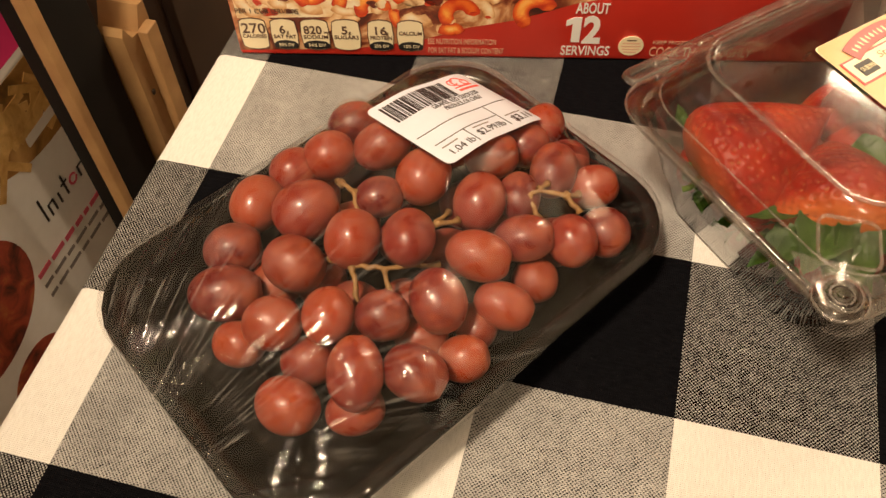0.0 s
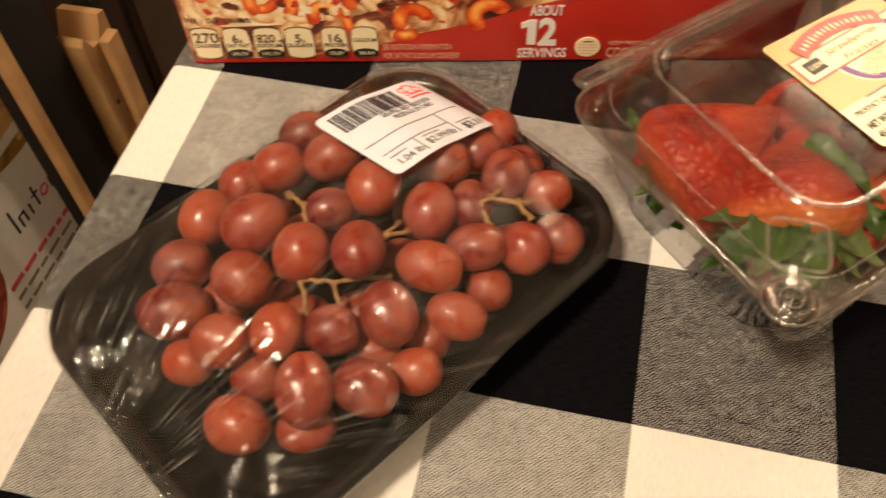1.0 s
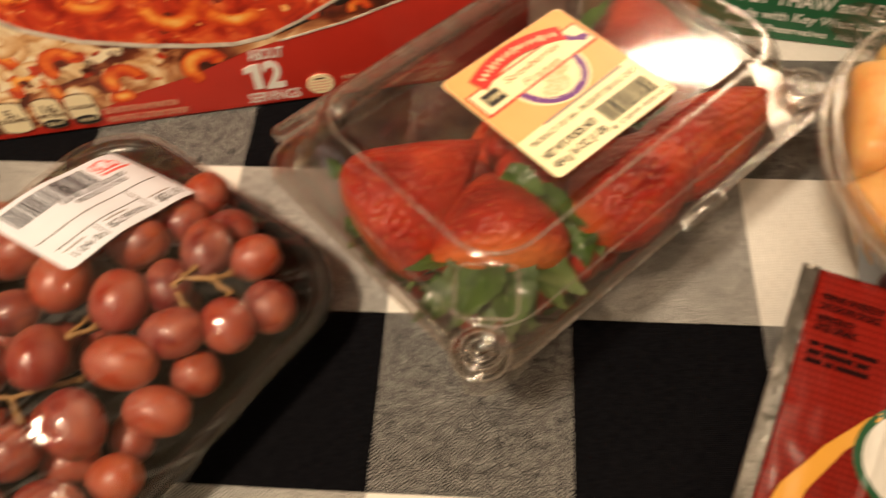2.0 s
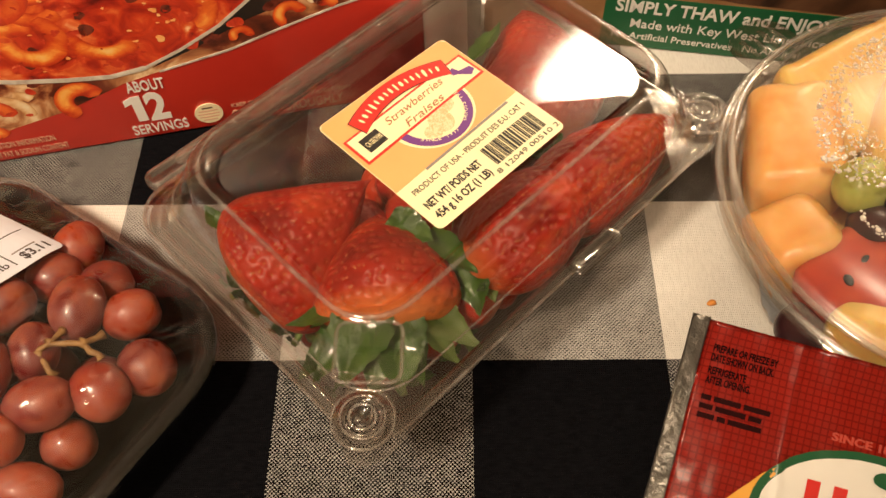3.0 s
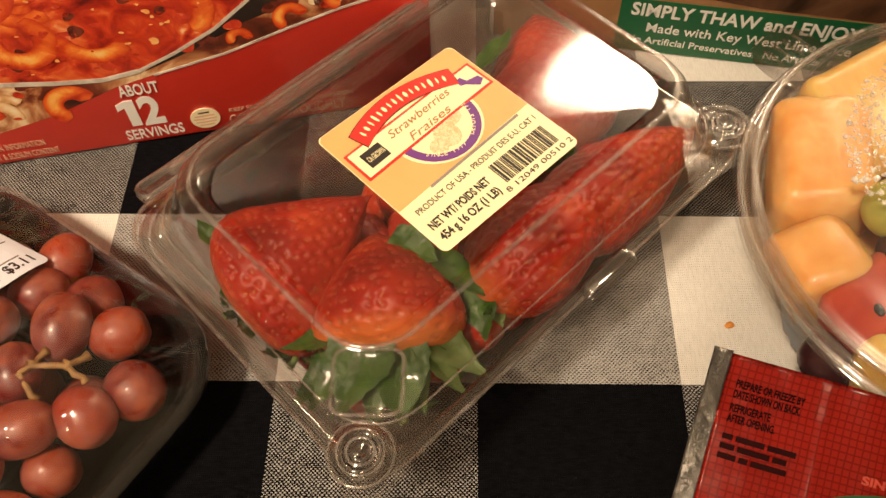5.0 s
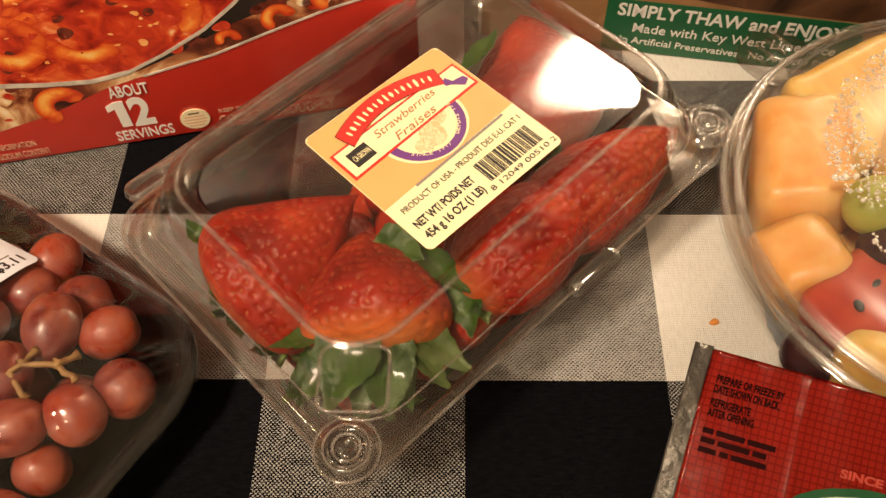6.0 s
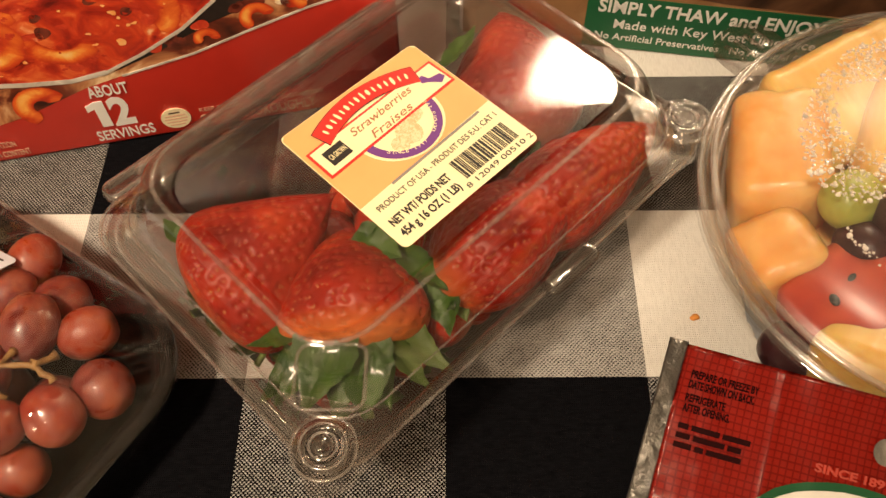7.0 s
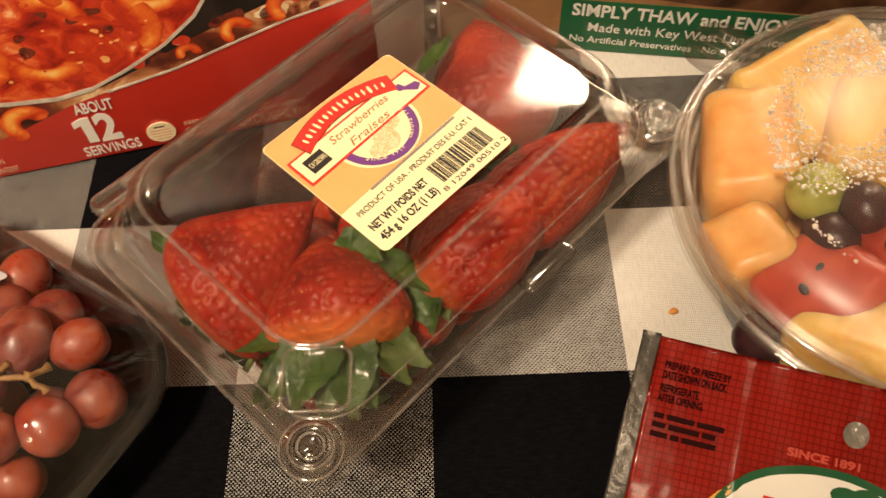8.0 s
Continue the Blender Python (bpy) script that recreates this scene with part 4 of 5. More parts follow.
M_BERRY = berry_material()
M_SEED = mottled("strawberry_seed", (0.44, 0.14, 0.03), (0.26, 0.05, 0.014), 300, 0.45, 0.1)
M_LEAF = mottled("strawberry_leaf", (0.035, 0.105, 0.012), (0.10, 0.21, 0.03), 150, 0.36, 0.6, 0.0008, coat=0.25)
M_LEAF_PALE = mottled("pale_leaf", (0.09, 0.17, 0.03), (0.19, 0.27, 0.075), 150, 0.4, 0.4, 0.0006)
# clear plastic; the dark tint paints in the shade inside the clamshell
M_PET = clear_plastic("shade_tinted_tub_plastic", (0.56, 0.53, 0.51), 1.70, 0.004, 0.10, 60, None, 0.07, rim=0.6)
M_PET_LID = clear_plastic("clear_lid_plastic", (0.955, 0.945, 0.935), 1.50, 0.0015, 0.06, 16, None, 0.085)
# brown-grey veil painted into the hinge in place of what it reflects
M_HINGE = clear_plastic("veiled_hinge_plastic", (0.80, 0.77, 0.74), 1.70, 0.22, 0.2, 45, (0.3, 1, 1), 0.10, haze_colour=(0.45, 0.36, 0.31), rim=0.7)
M_FLAP = clear_plastic("clear_flap_plastic", (0.93, 0.915, 0.90), 1.38, 0.004, 0.25, 60, None, 0.16, rim=0.5)
M_LIDWALL = clear_plastic("cloudy_lid_plastic", (0.93, 0.915, 0.90), 1.50, 0.006, 0.10, 45, None, 0.12, rim=0.8)
# clear beads; a pale veil paints in the highlights along their edges
M_BEAD = clear_plastic("highlit_bead_plastic", (0.90, 0.88, 0.86), 1.58, 0.06, 0.08, 80, None, 0.10, rim=0.8)
M_ORANGE = mottled("orange_label_print", (0.82, 0.39, 0.15), (0.79, 0.36, 0.135), 60, 0.35, 0.05)
M_YELLOW = mottled("cream_label_print", (0.86, 0.79, 0.50), (0.83, 0.75, 0.46), 60, 0.35, 0.05)
M_LABELRED = mottled("label_red_print", (0.62, 0.03, 0.025), (0.58, 0.025, 0.02), 60, 0.35, 0.05)
M_SCRIPT_INK = material("script_ink", (0.36, 0.16, 0.08), 0.45)
M_PURPLE = material("purple_print", (0.14, 0.035, 0.22), 0.4)
M_PINKPRINT = print_material("berry_drawing_print", ((0.42, (0.80, 0.42, 0.22)), (0.58, (0.86, 0.62, 0.40))), 900)


def berry_meshes(seed, R, L, blunt, squash, sharp):
    """Skin with a dimple round each seed, and the seeds; the stalk end is at x = 0, the tip at x = L."""
    rng = random.Random(seed)
    nu, nv = (216, 150) if R > 0.0185 else (110, 76)

    def radius(t):
        return R * (math.sin(math.pi * min(1, t) ** blunt) ** sharp) if 0 < t < 1 else 0.0

    spots = []
    rows = max(7, int(L / 0.0030))
    for i in range(1, rows):
        t = (i + 0.3) / (rows + 0.3)
        r = radius(t)
        n = max(4, int(2 * math.pi * r / 0.0036))
        for k in range(n):
            spots.append((t + rng.uniform(-0.016, 0.016), 2 * math.pi * (k + 0.5 * (i % 2)) / n + rng.uniform(-0.16, 0.16)))

    def point(t, a, dip=0.0):
        r = radius(t) * (1 + 0.10 * noise.noise((seed * 3.1 + t * 2.2, math.cos(a) * 0.9, math.sin(a) * 0.9)) + 0.05 * math.cos(2 * a + seed)) - dip
        x = L * (t + 0.02 * math.sin(a + seed))
        return Vector((x, r * math.cos(a), r * math.sin(a) * squash))

    P = np.array([point(t, a) for t, a in spots])
    bm = bmesh.new()
    layer = bm.verts.layers.float.new("ripeness")
    grid = []
    for i in range(nv + 1):
        t = 0.5 - 0.5 * math.cos(math.pi * i / nv)
        row = []
        for j in range(nu):
            p = point(t, 2 * math.pi * j / nu)
            d = np.sqrt(((P - np.array(p)) ** 2).sum(1)).min()
            v = bm.verts.new(point(t, 2 * math.pi * j / nu, 0.00085 * math.exp(-(d / 0.0011) ** 2)))
            v[layer] = t + (-0.02 if seed == 2 else 0.13)
            row.append(v)
        grid.append(row)
    for lo, hi in zip(grid, grid[1:]):
        for j in range(nu):
            k = (j + 1) % nu
            bm.faces.new((lo[j], lo[k], hi[k], hi[j]))
    bmesh.ops.remove_doubles(bm, verts=bm.verts, dist=1e-6)
    bmesh.ops.recalc_face_normals(bm, faces=bm.faces)
    sb = bmesh.new()
    for t, a in spots:
        p, q = point(t, a, 0.0007), point(t + 0.02, a)
        ax = (q - point(t, a)).normalized()
        rad = Vector((0, math.cos(a), math.sin(a)))
        side = ax.cross(rad).normalized()
        nrm = side.cross(ax).normalized()
        if nrm.dot(rad) < 0:
            nrm = -nrm
        ring = [sb.verts.new(p + ax * 0.00066 * math.cos(w) + side * 0.00036 * math.sin(w)) for w in (0, 1.05, 2.09, 3.14, 4.19, 5.24)]
        top = sb.verts.new(p + nrm * 0.00045)
        for k in range(6):
            sb.faces.new((ring[k], ring[(k + 1) % 6], top))
    bmesh.ops.recalc_face_normals(sb, faces=sb.faces)
    return bm, sb


def leaf_mesh(l, w, curl, seed):
    bm = bmesh.new()
    rows, n, cols = [], 14, (-1, -0.66, -0.33, 0, 0.33, 0.66, 1)
    for i in range(n + 1):
        t = i / n
        half = w * math.sin(math.pi * min(1, 0.14 + 0.86 * t) ** 0.85) * (1 + (0.05 if i % 2 else -0.04) + 0.22 * noise.noise((seed * 1.7, t * 3, 1.0))) * (0.05 if i == n else 1)
        lift = curl * t * t * l + 0.0014 * noise.noise((seed, t * 3, 0))
        row = []
        for s in cols:
            vein = 0.00035 * math.cos(math.pi * (t * 9 - abs(s) * 2.5))
            row.append(bm.verts.new((l * t, half * s, lift + 0.34 * abs(half * s) ** 1.0 + vein * abs(s) + 0.0012 * noise.noise((seed, t * 4, s * 1.6)))))
        rows.append(row)
    for a, b in zip(rows, rows[1:]):
        for k in range(len(cols) - 1):
            bm.faces.new((a[k], a[k + 1], b[k + 1], b[k]))
    bmesh.ops.solidify(bm, geom=bm.faces[:], thickness=0.0004)
    return bm


def aim(at, axis, roll=0.0):
    return Matrix.Translation(at) @ Vector(axis).to_track_quat("X", "Z").to_matrix().to_4x4() @ pose(0, 0, 0, roll, 0, 0)


def build_strawberry(seed, stalk, tip, R, blunt=0.62, squash=1.0, leaves=0, spread=60, roll=0.0, look_label="ripe red strawberry with yellow seeds in the clamshell", lens=(9, 13), sharp=0.66):
    stalk, tip = Vector(stalk), Vector(tip)
    b = thing("strawberry", aim(stalk, tip - stalk, roll), look_label, "strawberry", "strawberries in the clamshell")
    skin, seeds = berry_meshes(seed, R, (tip - stalk).length, blunt, squash, sharp)
    part("flesh", skin, M_BERRY, b, "glossy red dimpled skin")
    tagged(part("seeds", seeds, M_SEED, b, "small yellow seeds"), kind="stuff")
    rng = random.Random(seed)
    for k in range(leaves):
        bm = leaf_mesh(rng.uniform(*lens) / 1000, rng.uniform(3.2, 4.6) / 1000, rng.uniform(-0.2, 0.35), seed + k)
        bm.transform(pose(0.001, 0, 0, 360 * k / leaves + rng.uniform(-16, 16), 0, 0) @ pose(0, 0.002, 0, 0, 0, 90 + rng.uniform(-10, spread)) @ pose(0, 0, 0, rng.uniform(-25, 25), 0, 0))
        part("leaf", bm, M_LEAF if rng.random() < 0.75 else M_LEAF_PALE, b, "green calyx leaf")
    if leaves:
        bm = bmesh.new()
        tube(bm, [(0.002, 0, 0), (-0.003, 0.0005, 0), (-0.007, 0.0015, 0.0005)], (0.0016, 0.0012, 0.0013))
        part("stalk", bm, M_LEAF_PALE, b, "pale green stalk")
    return b


def build_loose_leaf(at, axis, l, w, seed, roll, mat):
    bm = leaf_mesh(l, w, 0.3, seed)
    ob = part("strawberry_leaf", bm, mat)
    ob.matrix_world = aim(at, axis, roll)
    tagged(ob, "loose green strawberry leaf between the berries", "leaf", "loose leaves in the clamshell")


CLAM = pose(0.063, 0.127, 0.0010, 0, 0, 45)


def bead(z, a, b, r, w):
    """A thin rounded bead that runs round a rounded rectangle."""
    return loft([rr(z + w * math.sin(t), a + w * math.cos(t), b + w * math.cos(t), r + w * math.cos(t), 9) for t in [2 * math.pi * k / 8 for k in range(9)]])


def build_clamshell():
    c = thing("strawberry_clamshell", CLAM, "closed clear plastic clamshell box full of strawberries", "food container")
    tub = part("tub", loft([rr(0.0012, 0.060, 0.036, 0.016, 9), rr(0.0002, 0.064, 0.040, 0.017, 9), rr(0.0002, 0.068, 0.0435, 0.018, 9), rr(0.003, 0.0715, 0.047, 0.02, 9), rr(0.022, 0.0765, 0.0515, 0.02, 9), rr(0.0235, 0.078, 0.0530, 0.02, 9), rr(0.046, 0.0835, 0.0580, 0.02, 9), rr(0.0475, 0.0850, 0.0595, 0.02, 9),
                              rr(0.0545, 0.0865, 0.0605, 0.02, 9), rr(0.0555, 0.0905, 0.0640, 0.016, 9), rr(0.0535, 0.0915, 0.0650, 0.016, 9)], True), M_PET, c, "clear tapered tub, tinted dark for the shade inside")
    for sx in (-1, 1):
        for k in range(5):
            bm = loft([circle(0.0, 0.0025, 10), circle(0.0012, 0.0018, 10), circle(0.0015, 0.0006, 10)], False, True)
            bm.transform(pose(0.018 * k - 0.036, -0.0555, 0.034, 90 - 14, 0, 0) if sx < 0 else pose(0.018 * k - 0.036, 0.0555, 0.034, -76, 0, 0))
            part("nub", bm, M_PET, tub)
    lid = part("lid", loft([rr(0.0560, 0.0920, 0.0655, 0.015, 9), rr(0.0575, 0.0915, 0.0650, 0.016, 9), rr(0.0575, 0.0875, 0.0612, 0.019, 9), rr(0.0640, 0.0855, 0.0595, 0.02, 9), rr(0.0652, 0.0830, 0.0570, 0.02, 9), rr(0.0780, 0.0790, 0.0530, 0.02, 9), rr(0.0825, 0.0775, 0.0515, 0.02, 9),
                              rr(0.0855, 0.0755, 0.0490, 0.0195, 9), rr(0.0862, 0.0735, 0.0468, 0.018, 9), rr(0.0855, 0.0716, 0.0446, 0.0165, 9), rr(0.0838, 0.0703, 0.0430, 0.015, 9), rr(0.0827, 0.0694, 0.0421, 0.0142, 9)]), M_LIDWALL, c, "clear sloping lid wall with a raised edge")
    def crown(x, y):
        """The lid's top: gently arched, with one end pressed flat."""
        gx = x * x if x < 0.034 else 0.034 * (2 * x - 0.034)
        return x, y, 0.0848 - 0.6 * gx - 0.25 * y * y

    part("lid_top", loft([[crown(x * k, y * k) for x, y in ring_pts(0.0686, 0.0413, 0.0137, 9)] for k in (1.0, 0.985, 0.94, 0.88, 0.82, 0.76, 0.7, 0.64, 0.58, 0.52, 0.46, 0.4, 0.33, 0.26, 0.18, 0.08)], False, True), M_PET_LID, c, "clear flat lid top")
    for x, sx in ((-0.0855, -1), (0.0870, 1)):
        # thin corner flap that carries the snap button
        a0 = -155 if sx < 0 else -80
        arc = [(x + 0.0135 * math.cos(radians(a0 + 55 * k / 8)), -0.0548 + 0.0135 * math.sin(radians(a0 + 55 * k / 8))) for k in range(9)]
        flap = [(x - sx * 0.002, -0.030)] + arc + [(x - sx * 0.030, -0.0652), (x - sx * 0.016, -0.050)]
        if sx > 0:
            flap = [(x - 0.016, -0.050), (x - 0.030, -0.0652)] + arc + [(x - 0.002, -0.030)]
        part("corner_flap", plate(flap, 0.0006, 0.0556), M_FLAP, c, "thin clear corner flap", False)
    boss = bead(0.0665, 0.0105, 0.0105, 0.004, 0.0007)
    boss.transform(Matrix.Translation((-0.0705, -0.0415, 0)) @ pose(0, 0, 0, 0, 0, -45) @ Matrix.Translation((0, 0, -0.0015)))
    part("moulded_boss", boss, M_BEAD, lid, "moulded square in the lid's corner")
    for x in (-0.0855, 0.0870):
        tab = loft([circle(0.0560, 0.0135, 40), circle(0.0572, 0.0132, 40), circle(0.0572, 0.0100, 40), circle(0.0600, 0.0088, 40), circle(0.0606, 0.0076, 40), circle(0.0590, 0.0066, 40), circle(0.0580, 0.0056, 40), circle(0.0604, 0.0046, 40), circle(0.0610, 0.0034, 40), circle(0.0596, 0.0022, 40), circle(0.0596, 0.0004, 40)], False, True)
        tab.transform(Matrix.Translation((x, -0.0548, 0.0012)) @ Matrix.Diagonal((0.74, 0.74, 1, 1)))
        part("snap_button", tab, M_PET, lid, "round clear snap button")
    for k in range(6):
        bm = loft([rr(0.0, 0.0045, 0.0022, 0.0018, 4), rr(0.0016, 0.0038, 0.0016, 0.0014, 4), rr(0.0020, 0.0026, 0.0008, 0.0007, 4)], False, True)
        bm.transform(Matrix.Translation((-0.062 + 0.025 * k, 0.0705, 0.0570)))
        part("hinge_bump", bm, M_HINGE, c, "moulded hinge bump")
    part("hinge", loft([rr(0.0545, 0.080, 0.0052, 0.0040, 4, 0, 0.0705), rr(0.0568, 0.0795, 0.0044, 0.0034, 4, 0, 0.0705), rr(0.0574, 0.0785, 0.0030, 0.0024, 4, 0, 0.0705), rr(0.0560, 0.0775, 0.0014, 0.0012, 4, 0, 0.0705)], False, True), M_HINGE, c, "moulded plastic hinge")
    latch = loft([rr(0.0575, 0.012, 0.004, 0.003, 5, 0.012, -0.0655), rr(0.0590, 0.011, 0.003, 0.0025, 5, 0.012, -0.0655), rr(0.0580, 0.009, 0.0015, 0.0012, 5, 0.012, -0.0655)], False, True)
    part("latch", latch, M_PET, c, "moulded front latch")
    for z, a, b, r, w in ((0.0566, 0.0918, 0.0653, 0.0152, 0.0007), (0.0858, 0.0740, 0.0473, 0.0182, 0.0008), (0.0648, 0.0842, 0.0582, 0.0200, 0.0004)):
        part("rim_bead", bead(z, a, b, r, w), M_BEAD, lid, "bright moulded plastic edge")
    for x in (-0.0855, 0.0870):
        for r, z in ((0.0098, 0.0582), (0.0069, 0.0600), (0.0041, 0.0602)):
            prof = [(r + 0.0006 * math.cos(t), z + 0.0012 + 0.0006 * math.sin(t)) for t in [2 * math.pi * k / 8 for k in range(9)]]
            bm = revolve(prof, 40)
            bm.transform(Matrix.Translation((x, -0.0548, 0)))
            part("button_ring", bm, M_BEAD, lid, "moulded ring of the snap button")
    # label on the lid: a to the right and b down, from 0 to 1 over its 59.5 mm side
    side = 59.5

    def ab(a, b):
        return ((a - 0.5) * side, (0.5 - b) * side)

    lab = part("label", plate(ring_pts(side / 2000, side / 2000, 0.0022, 5), 0.00018), M_YELLOW, c, "square orange and cream paper label", False)
    lab.matrix_basis = Matrix.Translation((-0.0022, -0.0053, 0.0849))
    low = [ab(0.004, 0.66), ab(0.996, 0.62), ab(0.996, 0.04), ab(0.97, 0.004), ab(0.03, 0.004), ab(0.004, 0.03)]
    part("orange_field", plate(mm(low), 0.0003), M_ORANGE, lab, "", False)
    cx, cy = ab(0.53, 0.37)
    disc = part("emblem", plate(mm(oval(cx, cy, 0.275 * side, 0.265 * side, 48)), 0.0004), M_YELLOW, lab, "round emblem with a purple ring", False)
    bm = bmesh.new()
    n = 60
    ro, ri = 0.255 * side / 1000, 0.205 * side / 1000
    rings = [[bm.verts.new((cx / 1000 + r * math.cos(math.pi * (0.98 + 1.12 * k / n)), cy / 1000 + r * math.sin(math.pi * (0.98 + 1.12 * k / n)), 0.0005)) for k in range(n + 1)] for r in (ri, ro)]
    for k in range(n):
        bm.faces.new((rings[0][k], rings[1][k], rings[1][k + 1], rings[0][k + 1]))
    part("purple_ring", bm, M_PURPLE, lab, "", False)
    for text, a0, step in (("SINCE 1917", 216, 6.6), ("DEPUIS 1917", 300, 6.4)):
        for k, ch in enumerate(text):
            if ch == " ":
                continue
            a = radians(a0 + step * k)
            r = 0.222 * side
            x, y = cx + r * math.cos(a), cy + r * math.sin(a)
            words(ch, 0.0024, x / 1000, y / 1000, 0.00055, M_YELLOW, lab, align="CENTER", turn=a0 + step * k + 90)
    for k, (x, y, u, v) in enumerate(((0.44, 0.50, 0.05, 0.055), (0.53, 0.47, 0.075, 0.085), (0.62, 0.40, 0.07, 0.05))):
        p = ab(x, y)
        part("berry_drawing", plate(mm(oval(p[0], p[1], u * side, v * side, 20)), 0.00045 + 0.00003 * k), M_PINKPRINT, lab, "", False)
    band = [ab(0.028, 0.195), ab(0.972, 0.172), ab(0.977, 0.378), ab(0.028, 0.412)]
    part("band_edge", plate(mm(band), 0.0006), M_LABELRED, lab, "", False)
    part("band", plate(mm([ab(0.043, 0.209), ab(0.957, 0.187), ab(0.962, 0.364), ab(0.043, 0.397)]), 0.00068), M_YELLOW, lab, "", False)
    # arched red banner
    for rr_, mat, z in ((1.0, M_INK, 0.00072), (0.93, M_LABELRED, 0.0008)):
        bm = bmesh.new()
        lo, hi = [], []
        for k in range(25):
            a = -0.5 + k / 24
            sag = 0.36 * a * a
            w = 0.066 * rr_
            xx = 0.50 + a * 0.70 * (0.985 if rr_ < 1 else 1.0)
            yy = 0.095 + sag + 0.02 * a
            lean = 0.030 * a
            q0, q1 = ab(xx - lean, yy + w), ab(xx + lean, yy - w)
            lo.append(bm.verts.new((q0[0] / 1000, q0[1] / 1000, z)))
            hi.append(bm.verts.new((q1[0] / 1000, q1[1] / 1000, z)))
        for k in range(24):
            bm.faces.new((lo[k], lo[k + 1], hi[k + 1], hi[k]))
        part("banner", bm, mat, lab, "arched red banner", False)
    marks = []
    for k in range(16):
        a = -0.42 + 0.84 * k / 15
        p = ab(0.50 + a * 0.70, 0.098 + 0.36 * a * a + 0.02 * a)
        t = radians(-a * 41)
        w, h = (0.42, 0.62, 0.36, 0.5)[k % 4], (1.35, 1.3, 1.5, 1.95, 1.35)[k % 5]
        marks.append(mm([(p[0] + dx * math.cos(t) - dy * math.sin(t), p[1] + dx * math.sin(t) + dy * math.cos(t)) for dx, dy in oval(0, 0, w, h, 12)]))
    for pts in marks:
        part("banner_mark", plate(pts, 0.0001, 0.00085), M_YELLOW, lab, "", False)
    part("plate_mark", plate(mm([ab(0.09, 0.25), ab(0.225, 0.246), ab(0.228, 0.355), ab(0.092, 0.36)]), 0.00078), M_INK, lab, "small black plate", False)
    q = ab(0.105, 0.325)
    text_mm("CA GROWN", q[0], q[1], 2.2, 6.6, 0.9, M_YELLOW, lab, turn=1.5)
    part("map_mark", plate(mm([ab(0.82, 0.235), ab(0.86, 0.225), ab(0.875, 0.27), ab(0.945, 0.285), ab(0.955, 0.32), ab(0.91, 0.345), ab(0.85, 0.285), ab(0.825, 0.275)]), 0.00078), M_PURPLE, lab, "purple map shape", False)
    q = ab(0.29, 0.285)
    text_mm("Strawberries", q[0], q[1], 3.2, 27, 0.78, M_SCRIPT_INK, lab, shear=0.3, turn=1.5)
    q = ab(0.36, 0.375)
    text_mm("Fraises", q[0], q[1], 3.2, 18, 0.78, M_SCRIPT_INK, lab, shear=0.3, turn=1.5)
    q0, q1 = ab(0.23, 0.665), ab(0.90, 0.645)
    part("small_print", plate(mm([q0, q1, (q1[0], q1[1] + 0.9), (q0[0], q0[1] + 0.9)]), 0.0004), M_GREY_INK, lab, "", False)
    q = ab(0.06, 0.748)
    text_mm("PRODUCT OF USA - PRODUIT DES E-U. CAT 1", q[0], q[1], 2.2, 53, 0.3, M_INK, lab, turn=1.3)
    q = ab(0.05, 0.862)
    text_mm("NET WT/ POIDS NET", q[0], q[1], 2.9, 25, 0.3, M_INK, lab, 0.00012, turn=1)
    q = ab(0.05, 0.945)
    text_mm("454 g 16 OZ (1 LB)", q[0], q[1], 2.9, 25, 0.3, M_INK, lab, 0.00012, turn=1)
    rng = random.Random(21)
    x, bars = 0.53 * side, []
    while x < 0.93 * side:
        w = rng.choice((0.3, 0.3, 0.6, 0.9))
        bars.append(mm(rect(x - side / 2, (0.5 - 0.915) * side, x + w - side / 2, (0.5 - 0.775) * side)))
        x += w + rng.choice((0.3, 0.3, 0.6))
    tagged(part("barcode", plates(bars, 0.0004), M_INK, lab, "black barcode", False), kind="stuff")
    q = ab(0.49, 0.968)
    text_mm("8 12049 00510 2", q[0], q[1], 1.9, 29.5, 0.3, M_INK, lab)


build_strawberry(1, (-0.006, 0.087, 0.038), (0.039, 0.117, 0.062), 0.0275, 0.46, 0.92, 4, 40, 20, "large wedge-shaped red strawberry lying on its side", sharp=0.95)
build_strawberry(2, (0.047, 0.066, 0.042), (0.042, 0.108, 0.053), 0.0265, 0.58, 0.95, 0, 35, 0, "large red strawberry with its green leaves turned to the front")
build_strawberry(3, (0.075, 0.088, 0.045), (0.124, 0.131, 0.053), 0.0208, 0.66, 1.0, 4, 50, 40)
build_strawberry(4, (0.102, 0.113, 0.045), (0.154, 0.155, 0.053), 0.0188, 0.60, 1.0, 0, 50, 10, "slim red strawberry against the clear wall")
build_strawberry(5, (0.108, 0.158, 0.030), (0.098, 0.212, 0.054), 0.0270, 0.66, 1.0, 4, 40, 0, "large dark red strawberry under the lid")
build_strawberry(6, (0.012, 0.092, 0.018), (0.036, 0.084, 0.020), 0.0165, 0.62, 1.0, 4, 50, 0)
build_strawberry(7, (0.060, 0.096, 0.018), (0.086, 0.112, 0.022), 0.0170, 0.62, 1.0, 4, 40, 0)
build_strawberry(8, (0.066, 0.150, 0.024), (0.030, 0.135, 0.030), 0.0200, 0.62, 1.0, 5, 40, 0)
build_strawberry(9, (0.062, 0.126, 0.030), (0.044, 0.112, 0.040), 0.0170, 0.62, 1.0, 3, 40, 0)
build_strawberry(10, (0.088, 0.150, 0.036), (0.062, 0.168, 0.042), 0.0190, 0.62, 1.0, 5, 40, 0)
